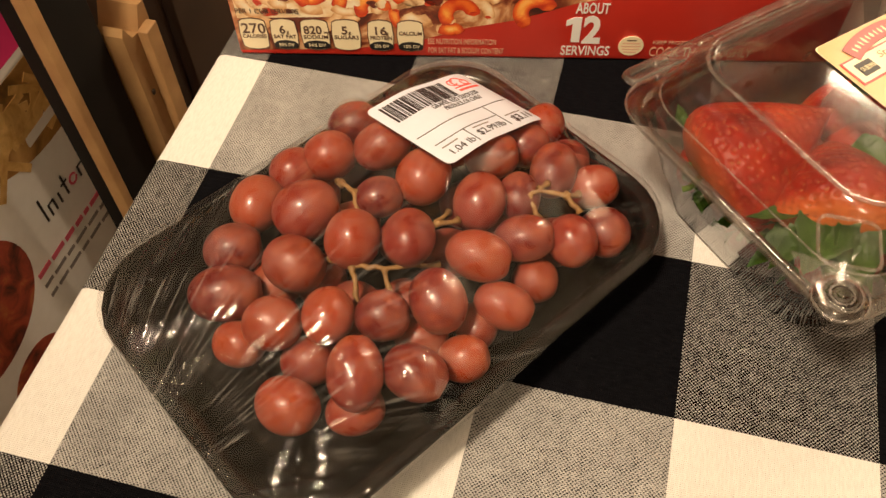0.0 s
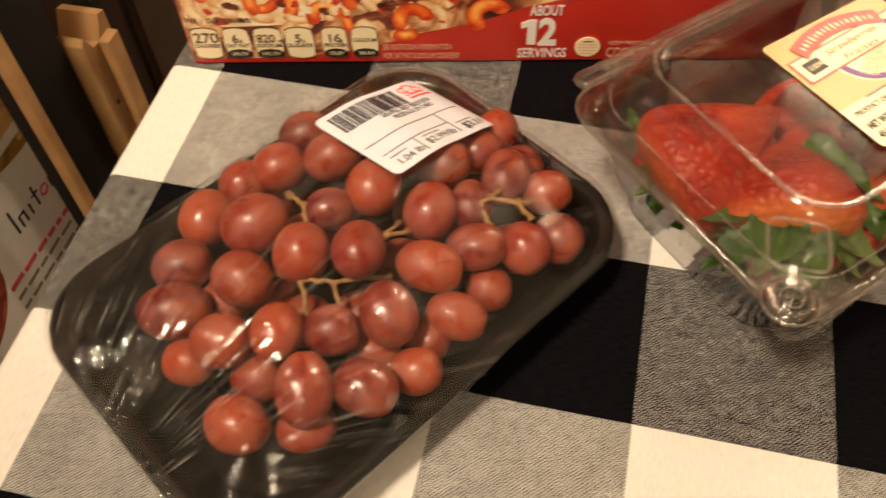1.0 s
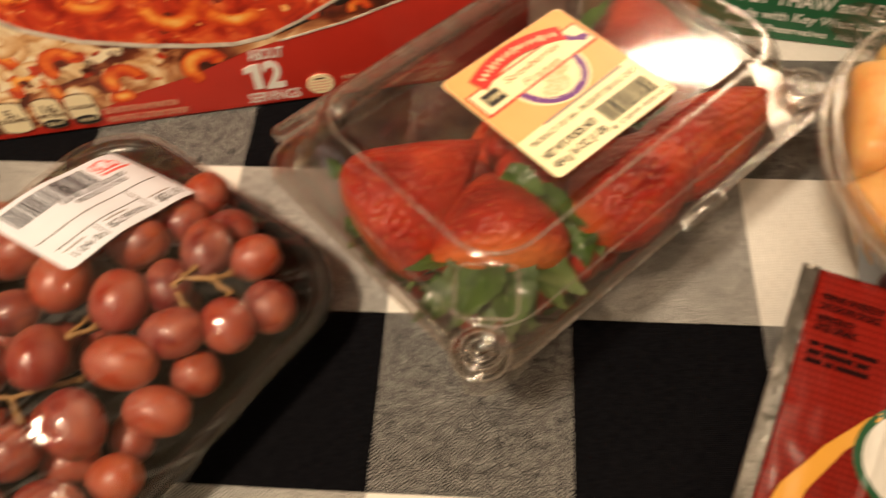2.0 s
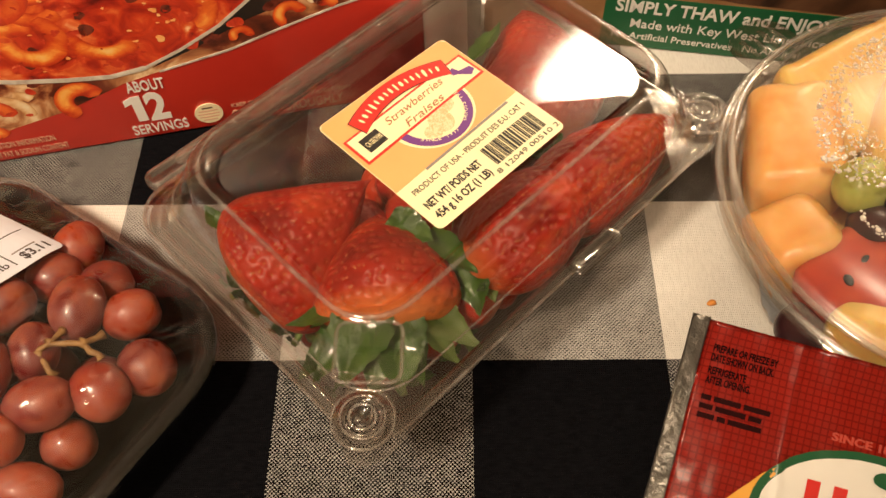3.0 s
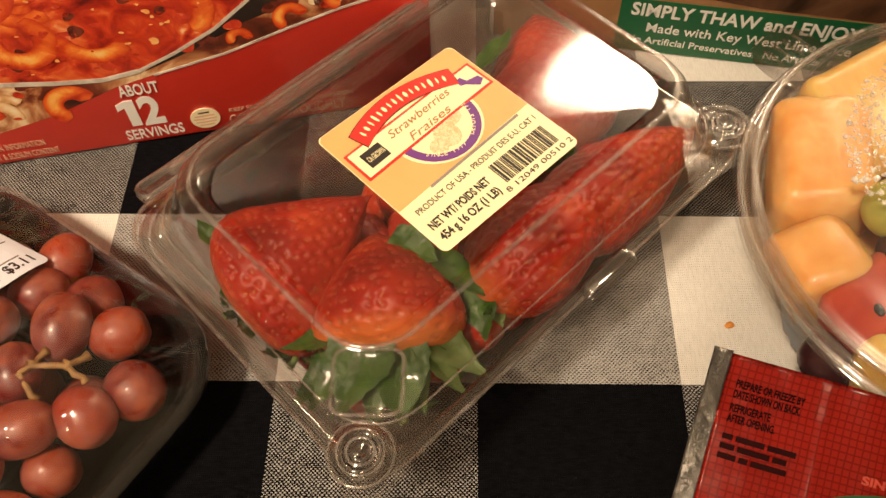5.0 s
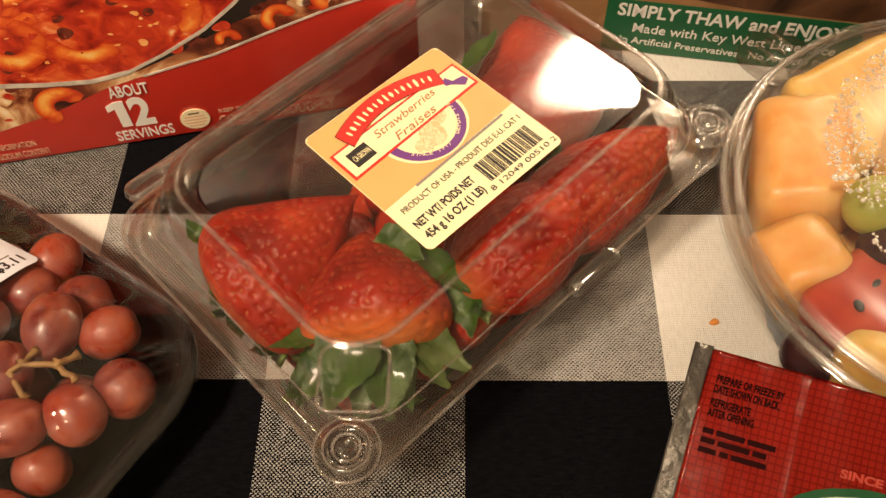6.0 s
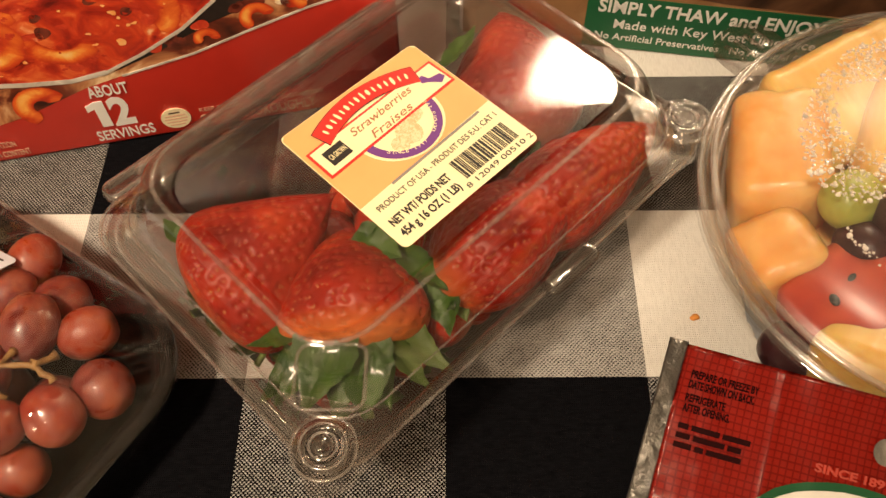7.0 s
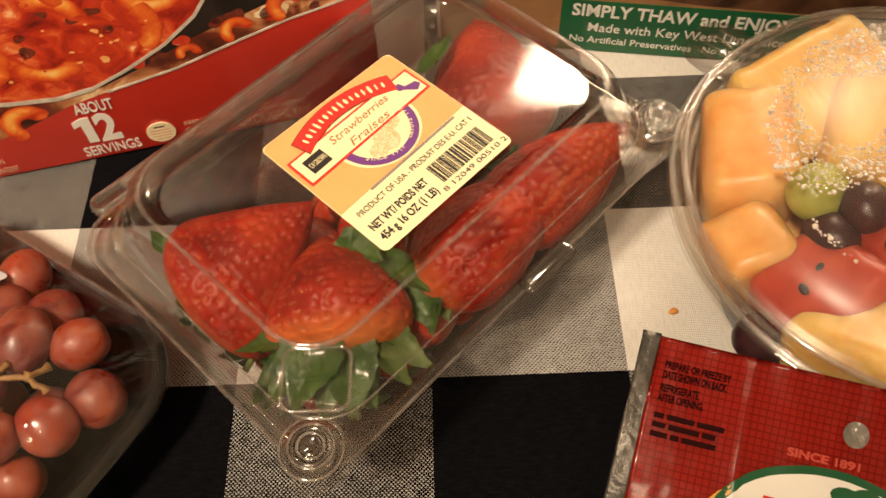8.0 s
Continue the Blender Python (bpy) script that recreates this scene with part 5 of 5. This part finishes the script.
build_strawberry(11, (0.116, 0.150, 0.022), (0.138, 0.158, 0.026), 0.0160, 0.62, 1.0, 0, 40, 0)
build_strawberry(12, (0.012, 0.110, 0.020), (0.040, 0.104, 0.026), 0.0190, 0.62, 1.0, 4, 40, 0)
CALYX = (((0.040, 0.075, 0.054), (0.014, 0.079, 0.043), 0.0048, 51, 25, M_LEAF_PALE), ((0.043, 0.075, 0.058), (0.027, 0.052, 0.034), 0.0075, 52, 10, M_LEAF), ((0.048, 0.075, 0.059), (0.042, 0.048, 0.036), 0.0078, 53, -5, M_LEAF), ((0.052, 0.074, 0.056), (0.067, 0.054, 0.038), 0.0060, 54, -20, M_LEAF_PALE),
         ((0.050, 0.075, 0.058), (0.057, 0.053, 0.034), 0.0060, 55, 0, M_LEAF), ((0.045, 0.075, 0.056), (0.034, 0.055, 0.026), 0.0065, 56, 15, M_LEAF), ((0.054, 0.075, 0.055), (0.068, 0.065, 0.040), 0.0050, 57, -30, M_LEAF), ((0.040, 0.076, 0.058), (0.017, 0.066, 0.040), 0.0080, 58, 20, M_LEAF), ((0.043, 0.074, 0.060), (0.035, 0.049, 0.040), 0.0105, 59, 5, M_LEAF), ((0.050, 0.074, 0.060), (0.050, 0.048, 0.038), 0.0100, 65, -8, M_LEAF), ((0.041, 0.074, 0.056), (0.023, 0.056, 0.028), 0.0085, 66, 12, M_LEAF), ((0.053, 0.075, 0.056), (0.074, 0.059, 0.040), 0.0070, 67, -10, M_LEAF_PALE))
LOOSE = (((0.036, 0.078, 0.050), (0.015, 0.071, 0.030), 0.0075, 68, 15, M_LEAF), ((0.047, 0.102, 0.062), (0.062, 0.094, 0.057), 0.0060, 41, 20, M_LEAF), ((0.060, 0.098, 0.058), (0.074, 0.084, 0.048), 0.0065, 42, -20, M_LEAF), ((0.074, 0.090, 0.052), (0.080, 0.074, 0.042), 0.0060, 43, 30, M_LEAF), ((0.046, 0.132, 0.062), (0.066, 0.140, 0.060), 0.0060, 44, 10, M_LEAF),
         ((0.076, 0.176, 0.062), (0.090, 0.190, 0.062), 0.0060, 45, -30, M_LEAF), ((0.080, 0.086, 0.050), (0.083, 0.078, 0.043), 0.0036, 46, 0, M_LEAF_PALE), ((-0.016, 0.106, 0.050), (-0.022, 0.112, 0.054), 0.0030, 47, 0, M_LEAF))
for start, end, w, seed, roll, mat in CALYX + LOOSE:
    d = Vector(end) - Vector(start)
    build_loose_leaf(start, d, d.length, w, seed, roll, mat)
build_strawberry(14, (0.022, 0.120, 0.030), (0.048, 0.100, 0.036), 0.0165, 0.62, 1.0, 4, 40, 0)
build_strawberry(15, (0.060, 0.140, 0.036), (0.040, 0.128, 0.046), 0.0165, 0.62, 1.0, 4, 40, 0)
for seed, lx, ly, lz, turn, r, leaves in ((16, -0.057, -0.028, 0.032, 120, 0.0160, 4), (17, -0.061, 0.004, 0.034, 80, 0.0165, 5), (18, -0.058, 0.032, 0.032, 100, 0.0150, 4), (19, -0.020, -0.034, 0.034, 160, 0.0140, 0), (20, 0.012, -0.036, 0.034, 15, 0.0145, 3)):
    at = CLAM @ Vector((lx, ly, lz))
    d = Vector((math.cos(radians(turn)), math.sin(radians(turn)), 0.1)) * 0.014
    build_strawberry(seed, at - d, at + d, r, 0.62, 1.0, leaves, 40, 0, "dark red strawberry low in the clamshell")
rng = random.Random(31)
for k in range(1, 11):
    lx, ly = -0.054 + 0.027 * (k % 5) + rng.uniform(-0.004, 0.004), (-0.026, 0.002, 0.028)[k // 5] + rng.uniform(-0.004, 0.004)
    at = CLAM @ Vector((lx, ly, 0.0175))
    a = rng.uniform(0, 6.28)
    d = Vector((math.cos(a), math.sin(a), 0.1)) * 0.013
    build_strawberry(60 + k, at - d, at + d, 0.0150, 0.62, 1.0, 3, 40, 0, "small red strawberry at the bottom of the clamshell")
build_clamshell()


# ---- fruit salad bowl ----
def flesh(name, a, b, scale, fibre=(1, 1, 1), rough=0.36):
    m = material(name, a, rough, sss=0.6, coat=0.1)
    m.node_tree.nodes["Principled BSDF"].inputs["Subsurface Radius"].default_value = (0.012, 0.007, 0.003)
    base(m, ramp(m, noise_of(m, coords(m), scale, 4, 0.6, fibre), ((0.3, a), (0.7, b))))
    bump(m, noise_of(m, coords(m), scale * 4, 5, 0.6, fibre), 0.45, 0.0009)
    return m


M_MELON = flesh("cantaloupe_flesh", (0.74, 0.33, 0.075), (0.84, 0.53, 0.22), 60)
M_WATERMELON = flesh("watermelon_flesh", (0.36, 0.020, 0.014), (0.64, 0.13, 0.07), 46)
M_PINEAPPLE = flesh("pineapple_flesh", (0.68, 0.38, 0.08), (0.82, 0.60, 0.23), 90, (1, 0.15, 1))
M_GREENGRAPE = flesh("green_grape_skin", (0.32, 0.36, 0.06), (0.45, 0.46, 0.12), 50)
M_DARKGRAPE = flesh("dark_grape_skin", (0.035, 0.010, 0.014), (0.07, 0.016, 0.018), 50)
# clear plastic; brownish tint and haze paint in the bowl's shade on the cloth
M_BOWL = clear_plastic("shade_tinted_bowl_plastic", (0.84, 0.80, 0.74), 1.62, 0.03, 0.12, 40, None, 0.06)
M_RIMPLASTIC = clear_plastic("clear_rim_plastic", (0.93, 0.92, 0.90), 1.55, 0.10, 0.15, 30, None, 0.10)
M_DOME = clear_plastic("clear_dome_plastic", (0.985, 0.98, 0.975), 1.32, 0.010, 0.03, 20, None, 0.30)
M_DROP = clear_plastic("clear_water_drop", (0.97, 0.97, 0.97), 1.55, 0.5, 0.0, 20, None, 0.05, haze_colour=(0.9, 0.85, 0.78))

BOWL = pose(0.251, 0.112, 0.0010)


def chunk_mesh(sx, sy, sz, seed, cut):
    bm = bmesh.new()
    bmesh.ops.create_cube(bm, size=1.0)
    rng = random.Random(seed)
    for v in bm.verts:
        v.co = Vector((v.co.x * sx * rng.uniform(0.8, 1.1), v.co.y * sy * rng.uniform(0.8, 1.1), v.co.z * sz * rng.uniform(0.8, 1.1)))
    bmesh.ops.bevel(bm, geom=bm.edges[:], offset=cut, segments=3, affect="EDGES", profile=0.5)
    bmesh.ops.subdivide_edges(bm, edges=bm.edges[:], cuts=3, use_grid_fill=True)
    for _ in range(5):
        bmesh.ops.smooth_vert(bm, verts=bm.verts, factor=0.5, use_axis_x=True, use_axis_y=True, use_axis_z=True)
    for v in bm.verts:
        v.co += Vector((noise.noise(v.co * 90 + Vector((seed, 0, 0))), noise.noise(v.co * 90 + Vector((0, seed, 0))), noise.noise(v.co * 90 + Vector((0, 0, seed))))) * 0.0013
    bmesh.ops.recalc_face_normals(bm, faces=bm.faces)
    return bm


def build_chunk(kind, at, size, turn, seed):
    name, mat, label = {"melon": ("cantaloupe_chunk", M_MELON, "orange cantaloupe chunk in the fruit bowl"), "water": ("watermelon_chunk", M_WATERMELON, "red watermelon chunk with dark seeds in the bowl"),
                        "pine": ("pineapple_chunk", M_PINEAPPLE, "yellow pineapple chunk in the fruit bowl")}[kind]
    c = thing(name, pose(*at, *turn), label, "fruit piece", "fruit pieces in the bowl")
    part("flesh", chunk_mesh(*size, seed, min(size) * 0.24), mat, c)
    if kind == "water":
        rng = random.Random(seed)
        for k in range(2):
            bm = bmesh.new()
            bmesh.ops.create_uvsphere(bm, u_segments=10, v_segments=8, radius=1.0)
            bm.transform(Matrix.Translation((rng.uniform(-0.3, 0.3) * size[0], rng.uniform(-0.3, 0.3) * size[1], size[2] * 0.47)) @ pose(0, 0, 0, 0, 0, rng.uniform(0, 180)) @ Matrix.Diagonal((0.0024, 0.0015, 0.0009, 1)))
            part("seed", bm, M_INK, c, "black watermelon seed")


def build_round_fruit(name, at, r, mat, label, seed):
    bm = bmesh.new()
    bmesh.ops.create_uvsphere(bm, u_segments=28, v_segments=18, radius=1.0)
    for v in bm.verts:
        v.co *= 1 + 0.03 * noise.noise(v.co + Vector((seed, 0, 0)))
    bm.transform(Matrix.Diagonal((r * 1.2, r, r, 1)))
    ob = part(name, bm, mat)
    ob.matrix_world = pose(*at, 10 * seed, 20, 40 * seed)
    tagged(ob, label, "fruit piece", "fruit pieces in the bowl")


def build_fruit_bowl():
    b = thing("fruit_bowl", BOWL, "round clear plastic bowl, tinted brownish for its shade of cut fruit with a domed lid", "food container")
    bowl = [(0.001, 0.002), (0.046, 0.002), (0.050, 0.0002), (0.055, 0.0008), (0.060, 0.006), (0.070, 0.030), (0.0775, 0.050), (0.079, 0.0525), (0.0815, 0.0535), (0.083, 0.0570), (0.0865, 0.0580), (0.0875, 0.0565)]
    part("bowl_body", revolve(bowl, 96), M_BOWL, b, "clear plastic bowl, tinted brownish for its shade")
    lid = [(0.0885, 0.0560), (0.0885, 0.0585), (0.0872, 0.0600), (0.0850, 0.0600), (0.0842, 0.0630), (0.0848, 0.0650), (0.0838, 0.0665), (0.0812, 0.0672)]
    lid += [(0.079 * math.cos(a), 0.0672 + 0.024 * math.sin(a)) for a in [math.pi / 2 * k / 16 for k in range(1, 15)]] + [(0.006, 0.0908), (0.0005, 0.0909)]
    dome = part("lid", revolve(lid, 96), M_DOME, b, "clear domed lid misted with droplets")
    for r, z, w in ((0.0868, 0.0604, 0.0011), (0.0838, 0.0668, 0.0012), (0.0806, 0.0560, 0.0014), (0.0770, 0.0500, 0.0010)):
        prof = [(r + w * math.cos(a), z + w * math.sin(a)) for a in [2 * math.pi * k / 8 for k in range(9)]]
        part("rim_bead", revolve(prof, 96), M_RIMPLASTIC, b, "milky moulded rim bead")
    tab = loft([rr(0.0575, 0.016, 0.014, 0.012, 7), rr(0.0590, 0.0155, 0.0135, 0.0115, 7)], True, True)
    tab.transform(pose(-0.0550, 0.0720, 0.0, 0, 0, 127))
    part("lift_tab", tab, M_FLAP, b, "clear lift tab with ridges")
    for k in range(4):
        bm = loft([rr(0.0590, 0.0009, 0.0055, 0.0008, 4), rr(0.0602, 0.0005, 0.005, 0.0004, 4)], False, True)
        bm.transform(pose(-0.0550, 0.0720, 0, 0, 0, 37) @ pose(-0.0075 + 0.005 * k, 0.004, 0))
        part("ridge", bm, M_BOWL, b)
    # paper label low on the bowl's side
    bm = bmesh.new()
    rows = []
    for k in range(13):
        a = radians(196 + 36 * k / 12)
        wav = 0.0012 * math.sin(k * 2.1)
        rows.append([bm.verts.new((r * math.cos(a), r * math.sin(a), z)) for r, z in ((0.0625 + 0.0006, 0.008 + wav), (0.0715, 0.030), (0.0768, 0.0455 + wav))])
    for p, q in zip(rows, rows[1:]):
        for i in range(2):
            bm.faces.new((p[i], q[i], q[i + 1], p[i + 1]))
    bmesh.ops.solidify(bm, geom=bm.faces[:], thickness=0.0003)
    part("side_label", bm, M_LABELPAPER, b, "torn white paper label")
    # beads of water on the inside of the lid
    rng = random.Random(77)
    bm = bmesh.new()
    base_bm = bmesh.new()
    bmesh.ops.create_icosphere(base_bm, subdivisions=2, radius=1.0)
    tris = [[v.index for v in f.verts] for f in base_bm.faces]
    base_bm.verts.ensure_lookup_table()
    cos = [v.co.copy() for v in base_bm.verts]
    base_bm.free()
    for k in range(12000):
        a, rad = rng.uniform(0, 2 * math.pi), 0.074 * math.sqrt(rng.random())
        x, y = rad * math.cos(a), rad * math.sin(a)
        if noise.noise((x * 30, y * 30, 1.5)) < -0.30 or rad > 0.060 or (rad < 0.014 and rng.random() < 0.7):
            continue
        s = rng.uniform(0.00026, 0.00060) * (1.9 if rng.random() < 0.12 else 1)
        z = 0.0672 + 0.024 * math.sqrt(max(0, 1 - (rad / 0.079) ** 2)) - 0.0002
        vs = [bm.verts.new((x + p.x * s, y + p.y * s, z + p.z * s * 0.6)) for p in cos]
        for t in tris:
            bm.faces.new([vs[i] for i in t])
    tagged(part("condensation", bm, M_DROP, dome, "clear beads of water"), kind="stuff")


def bowl_at(x, y, z):
    return (0.251 + x, 0.112 + y, z)


PIECES = (("melon", -0.056, 0.022, 0.053, (0.036, 0.052, 0.036), (4, -12, -10), 1), ("melon", -0.060, -0.014, 0.047, (0.030, 0.030, 0.036), (-8, -22, 12), 2), ("water", -0.043, -0.037, 0.055, (0.042, 0.036, 0.030), (-14, -16, 36), 3), ("pine", -0.037, -0.057, 0.057, (0.052, 0.034, 0.028), (-12, -14, -36), 4),
          ("pine", -0.024, 0.048, 0.058, (0.064, 0.044, 0.030), (14, -8, 26), 5), ("pine", -0.010, 0.018, 0.066, (0.044, 0.056, 0.030), (6, -4, -24), 6), ("water", -0.018, -0.030, 0.066, (0.032, 0.030, 0.024), (-8, -6, 15), 7), ("melon", 0.030, -0.035, 0.060, (0.040, 0.036, 0.028), (-8, 8, 30), 8),
          ("melon", 0.036, 0.010, 0.062, (0.040, 0.040, 0.028), (0, 10, 0), 9), ("pine", 0.030, 0.050, 0.058, (0.044, 0.034, 0.026), (12, 8, -40), 10), ("melon", -0.026, 0.018, 0.028, (0.056, 0.056, 0.034), (0, 0, 20), 11), ("water", 0.030, 0.010, 0.032, (0.054, 0.054, 0.030), (0, 0, 50), 12), ("pine", 0.0, -0.036, 0.028, (0.060, 0.044, 0.030), (0, 0, 0), 13))
for kind, x, y, z, size, turn, seed in PIECES:
    build_chunk(kind, bowl_at(x, y, z), size, turn, seed)
build_round_fruit("green_grape", bowl_at(-0.042, -0.005, 0.071), 0.0098, M_GREENGRAPE, "green grape among the cut fruit", 1)
build_round_fruit("dark_grape", bowl_at(-0.030, -0.014, 0.074), 0.0085, M_DARKGRAPE, "dark purple grape among the cut fruit", 2)
build_round_fruit("dark_grape", bowl_at(-0.040, -0.020, 0.066), 0.0085, M_DARKGRAPE, "dark purple grape among the cut fruit", 3)
build_round_fruit("dark_grape", bowl_at(-0.060, -0.046, 0.044), 0.0100, M_DARKGRAPE, "dark purple grape among the cut fruit", 4)
build_fruit_bowl()

# ---- red pouch leaning on the bowl ----
M_POUCH = material("red_pouch_film", (0.50, 0.022, 0.012), 0.22, coat=0.5)


def pouch_material(m):
    c = coords(m)
    sep = m.node_tree.nodes.new("ShaderNodeSeparateXYZ")
    link(m, c, sep.inputs[0])
    gx = maths(m, "LESS_THAN", maths(m, "FRACT", maths(m, "DIVIDE", sep.outputs[0], 0.0021)), 0.24)
    gy = maths(m, "LESS_THAN", maths(m, "FRACT", maths(m, "DIVIDE", sep.outputs[1], 0.0021)), 0.24)
    lines = maths(m, "MAXIMUM", gx, gy)
    base(m, mix(m, maths(m, "MULTIPLY", lines, 0.55), (0.46, 0.020, 0.011), (0.17, 0.006, 0.005)))
    bump(m, noise_of(m, c, 60, 3, 0.5, (0.4, 1, 1)), 0.35, 0.0016)
    return m


pouch_material(M_POUCH)
M_SILVER = mottled("clear_seal_film", (0.34, 0.32, 0.29), (0.14, 0.13, 0.12), 90, 0.3, 0.6, 0.0015, metal=0.5)
M_POUCHGREEN = material("dark_green_print", (0.010, 0.09, 0.035), 0.3, coat=0.4)
M_POUCHYELLOW = material("yellow_print", (0.78, 0.38, 0.05), 0.3, coat=0.4)
M_POUCHPINK = material("faint_red_ink", (0.56, 0.07, 0.045), 0.35)
M_DARKRED = material("dark_red_ink", (0.020, 0.003, 0.003), 0.7, spec=0.05)


def build_pouch():
    tl = Vector((0.1406, 0.0522, 0.0825))
    x = Vector((0.963, -0.229, -0.140)).normalized()
    y = Vector((0.262, 0.822, 0.505))
    n = x.cross(y).normalized()
    y = n.cross(x)
    m = Matrix(((x.x, y.x, n.x, tl.x), (x.y, y.y, n.y, tl.y), (x.z, y.z, n.z, tl.z), (0, 0, 0, 1)))
    p = thing("food_pouch", m, "red plastic food pouch leaning on the bowl's rim", "food pouch")
    W, H = 0.135, 0.150

    def z_at(u, v):
        e = min(u, W - u, 0.022) / 0.022
        q = min(max(-v - 0.012, 0), 0.03) / 0.03
        return 0.0035 * math.sin(math.pi / 2 * max(0, e)) * q + 0.0007 * noise.noise((u * 70, v * 40, 2.0)) + 0.0004 * noise.noise((u * 190, v * 150, 6.0)) + 0.0007 * math.exp(-((u - 0.034 + 0.02 * v) / 0.0012) ** 2)

    def sheet(name, u0, u1, v0, v1, mat, off, nu, nv, back=None, label=""):
        bm = bmesh.new()
        g = [[bm.verts.new((u0 + (u1 - u0) * i / nu, v0 + (v1 - v0) * j / nv, z_at(u0 + (u1 - u0) * i / nu, v0 + (v1 - v0) * j / nv) + off)) for j in range(nv + 1)] for i in range(nu + 1)]
        for i in range(nu):
            for j in range(nv):
                bm.faces.new((g[i][j], g[i + 1][j], g[i + 1][j + 1], g[i][j + 1]))
        if back:
            bmesh.ops.solidify(bm, geom=bm.faces[:], thickness=back)
        return part(name, bm, mat, p, label)

    def print_on(name, pts, off, mat, parent, label=""):
        bm = bmesh.new()
        f = bm.faces.new([bm.verts.new((a / 1000, b / 1000, 0)) for a, b in pts])
        bmesh.ops.triangulate(bm, faces=[f])
        bmesh.ops.subdivide_edges(bm, edges=bm.edges[:], cuts=3, use_grid_fill=True)
        for v in bm.verts:
            v.co.z = z_at(v.co.x, v.co.y) + off
        return part(name, bm, mat, parent, label)

    front = sheet("front_film", 0.0052, W - 0.004, -H, -0.0006, M_POUCH, 0, 120, 120, 0.0008, "red film with a fine woven print")
    sheet("side_seal", 0.0, 0.0056, -H, 0.0, M_SILVER, -0.0008, 8, 80, 0.0004, "silvery clear side seal")
    bm = bmesh.new()
    g = [[bm.verts.new((0.003 + (W - 0.006) * i / 20, -0.02 - (H - 0.025) * j / 20, -0.0012 - 0.010 * math.sin(math.pi * i / 20) * math.sin(math.pi * j / 20))) for j in range(21)] for i in range(21)]
    for i in range(20):
        for j in range(20):
            bm.faces.new((g[i][j], g[i][j + 1], g[i + 1][j + 1], g[i + 1][j]))
    part("back_film", bm, M_SILVER, p, "silver back film")
    print_on("yellow_stripe", [(8, -80), (11, -67), (20, -52), (30, -40), (37.5, -34), (42, -33), (34, -41), (26, -52), (19, -66), (15, -82)], 0.0005, M_POUCHYELLOW, p, "curved yellow stripe")
    print_on("logo_edge", oval(62, -48, 34, 21.5, 40), 0.0006, M_POUCHGREEN, p, "dark green oval border")
    oval_face = print_on("logo_field", oval(62, -48, 31.5, 19.2, 40), 0.0009, M_WHITE, p, "white oval")
    for x0, x1, y0, y1 in ((43, 47, -56, -38), (51, 55, -56, -38), (58, 66, -56, -43), (68, 71, -56, -43), (74, 84, -56, -43)):
        print_on("logo_shape", rect(x0, y0, x1, y1), 0.0012, M_LABELRED, oval_face)
    print_on("leaf_mark", oval(66, -33, 4.5, 2.4, 12), 0.0011, M_POUCHGREEN, p)
    print_on("leaf_mark", oval(72, -32, 4.0, 2.2, 12), 0.0011, M_POUCHGREEN, p)

    def line(text, a, b, h, w, mat):
        ob = text_mm(text, a, b, h, w, 0, mat, p, 0.0001)
        for v in ob.data.vertices:
            v.co.z += z_at(v.co.x, v.co.y) + 0.0007

    for k, text in enumerate(("PREPARE OR FREEZE BY", "DATE SHOWN ON BACK.", "REFRIGERATE", "AFTER OPENING.")):
        line(text, 8.2, -9.4 - 2.9 * k - (0.9 if k > 1 else 0), 2.1, (19.5, 19, 11.5, 13.5)[k], M_DARKRED)
    for k in range(3):
        x = 8.0
        for w in ((3, 8, 8), (4, 9, 4), (5, 2.5, 10))[k]:
            print_on("text_bar", rect(x, -23.9 - 2.7 * k, x + w, -22.3 - 2.7 * k), 0.0007, M_DARKRED, p)
            x += w + 0.8
    line("SINCE 1891", 47.5, -25.4, 2.2, 21.5, M_POUCHPINK)
    print_on("hang_hole", oval(66, -15.4, 3.8, 3.8, 24), 0.0014, M_SILVER, p, "round hang hole showing silver film")


build_pouch()

# ---- crumb ----
M_CRUMBBIT = material("orange_crumb", (0.75, 0.30, 0.06), 0.6)
bm = bmesh.new()
bmesh.ops.create_icosphere(bm, subdivisions=2, radius=1.0)
for v in bm.verts:
    v.co = Vector((v.co.x * 0.0022, v.co.y * 0.0013, v.co.z * 0.0008)) * (1 + 0.3 * noise.noise(v.co * 1.5))
ob = part("crumb", bm, M_CRUMBBIT)
ob.matrix_world = pose(0.1735, 0.1005, 0.0009, 0, 0, 20)
tagged(ob, "tiny orange food crumb lying on the cloth", "crumb")
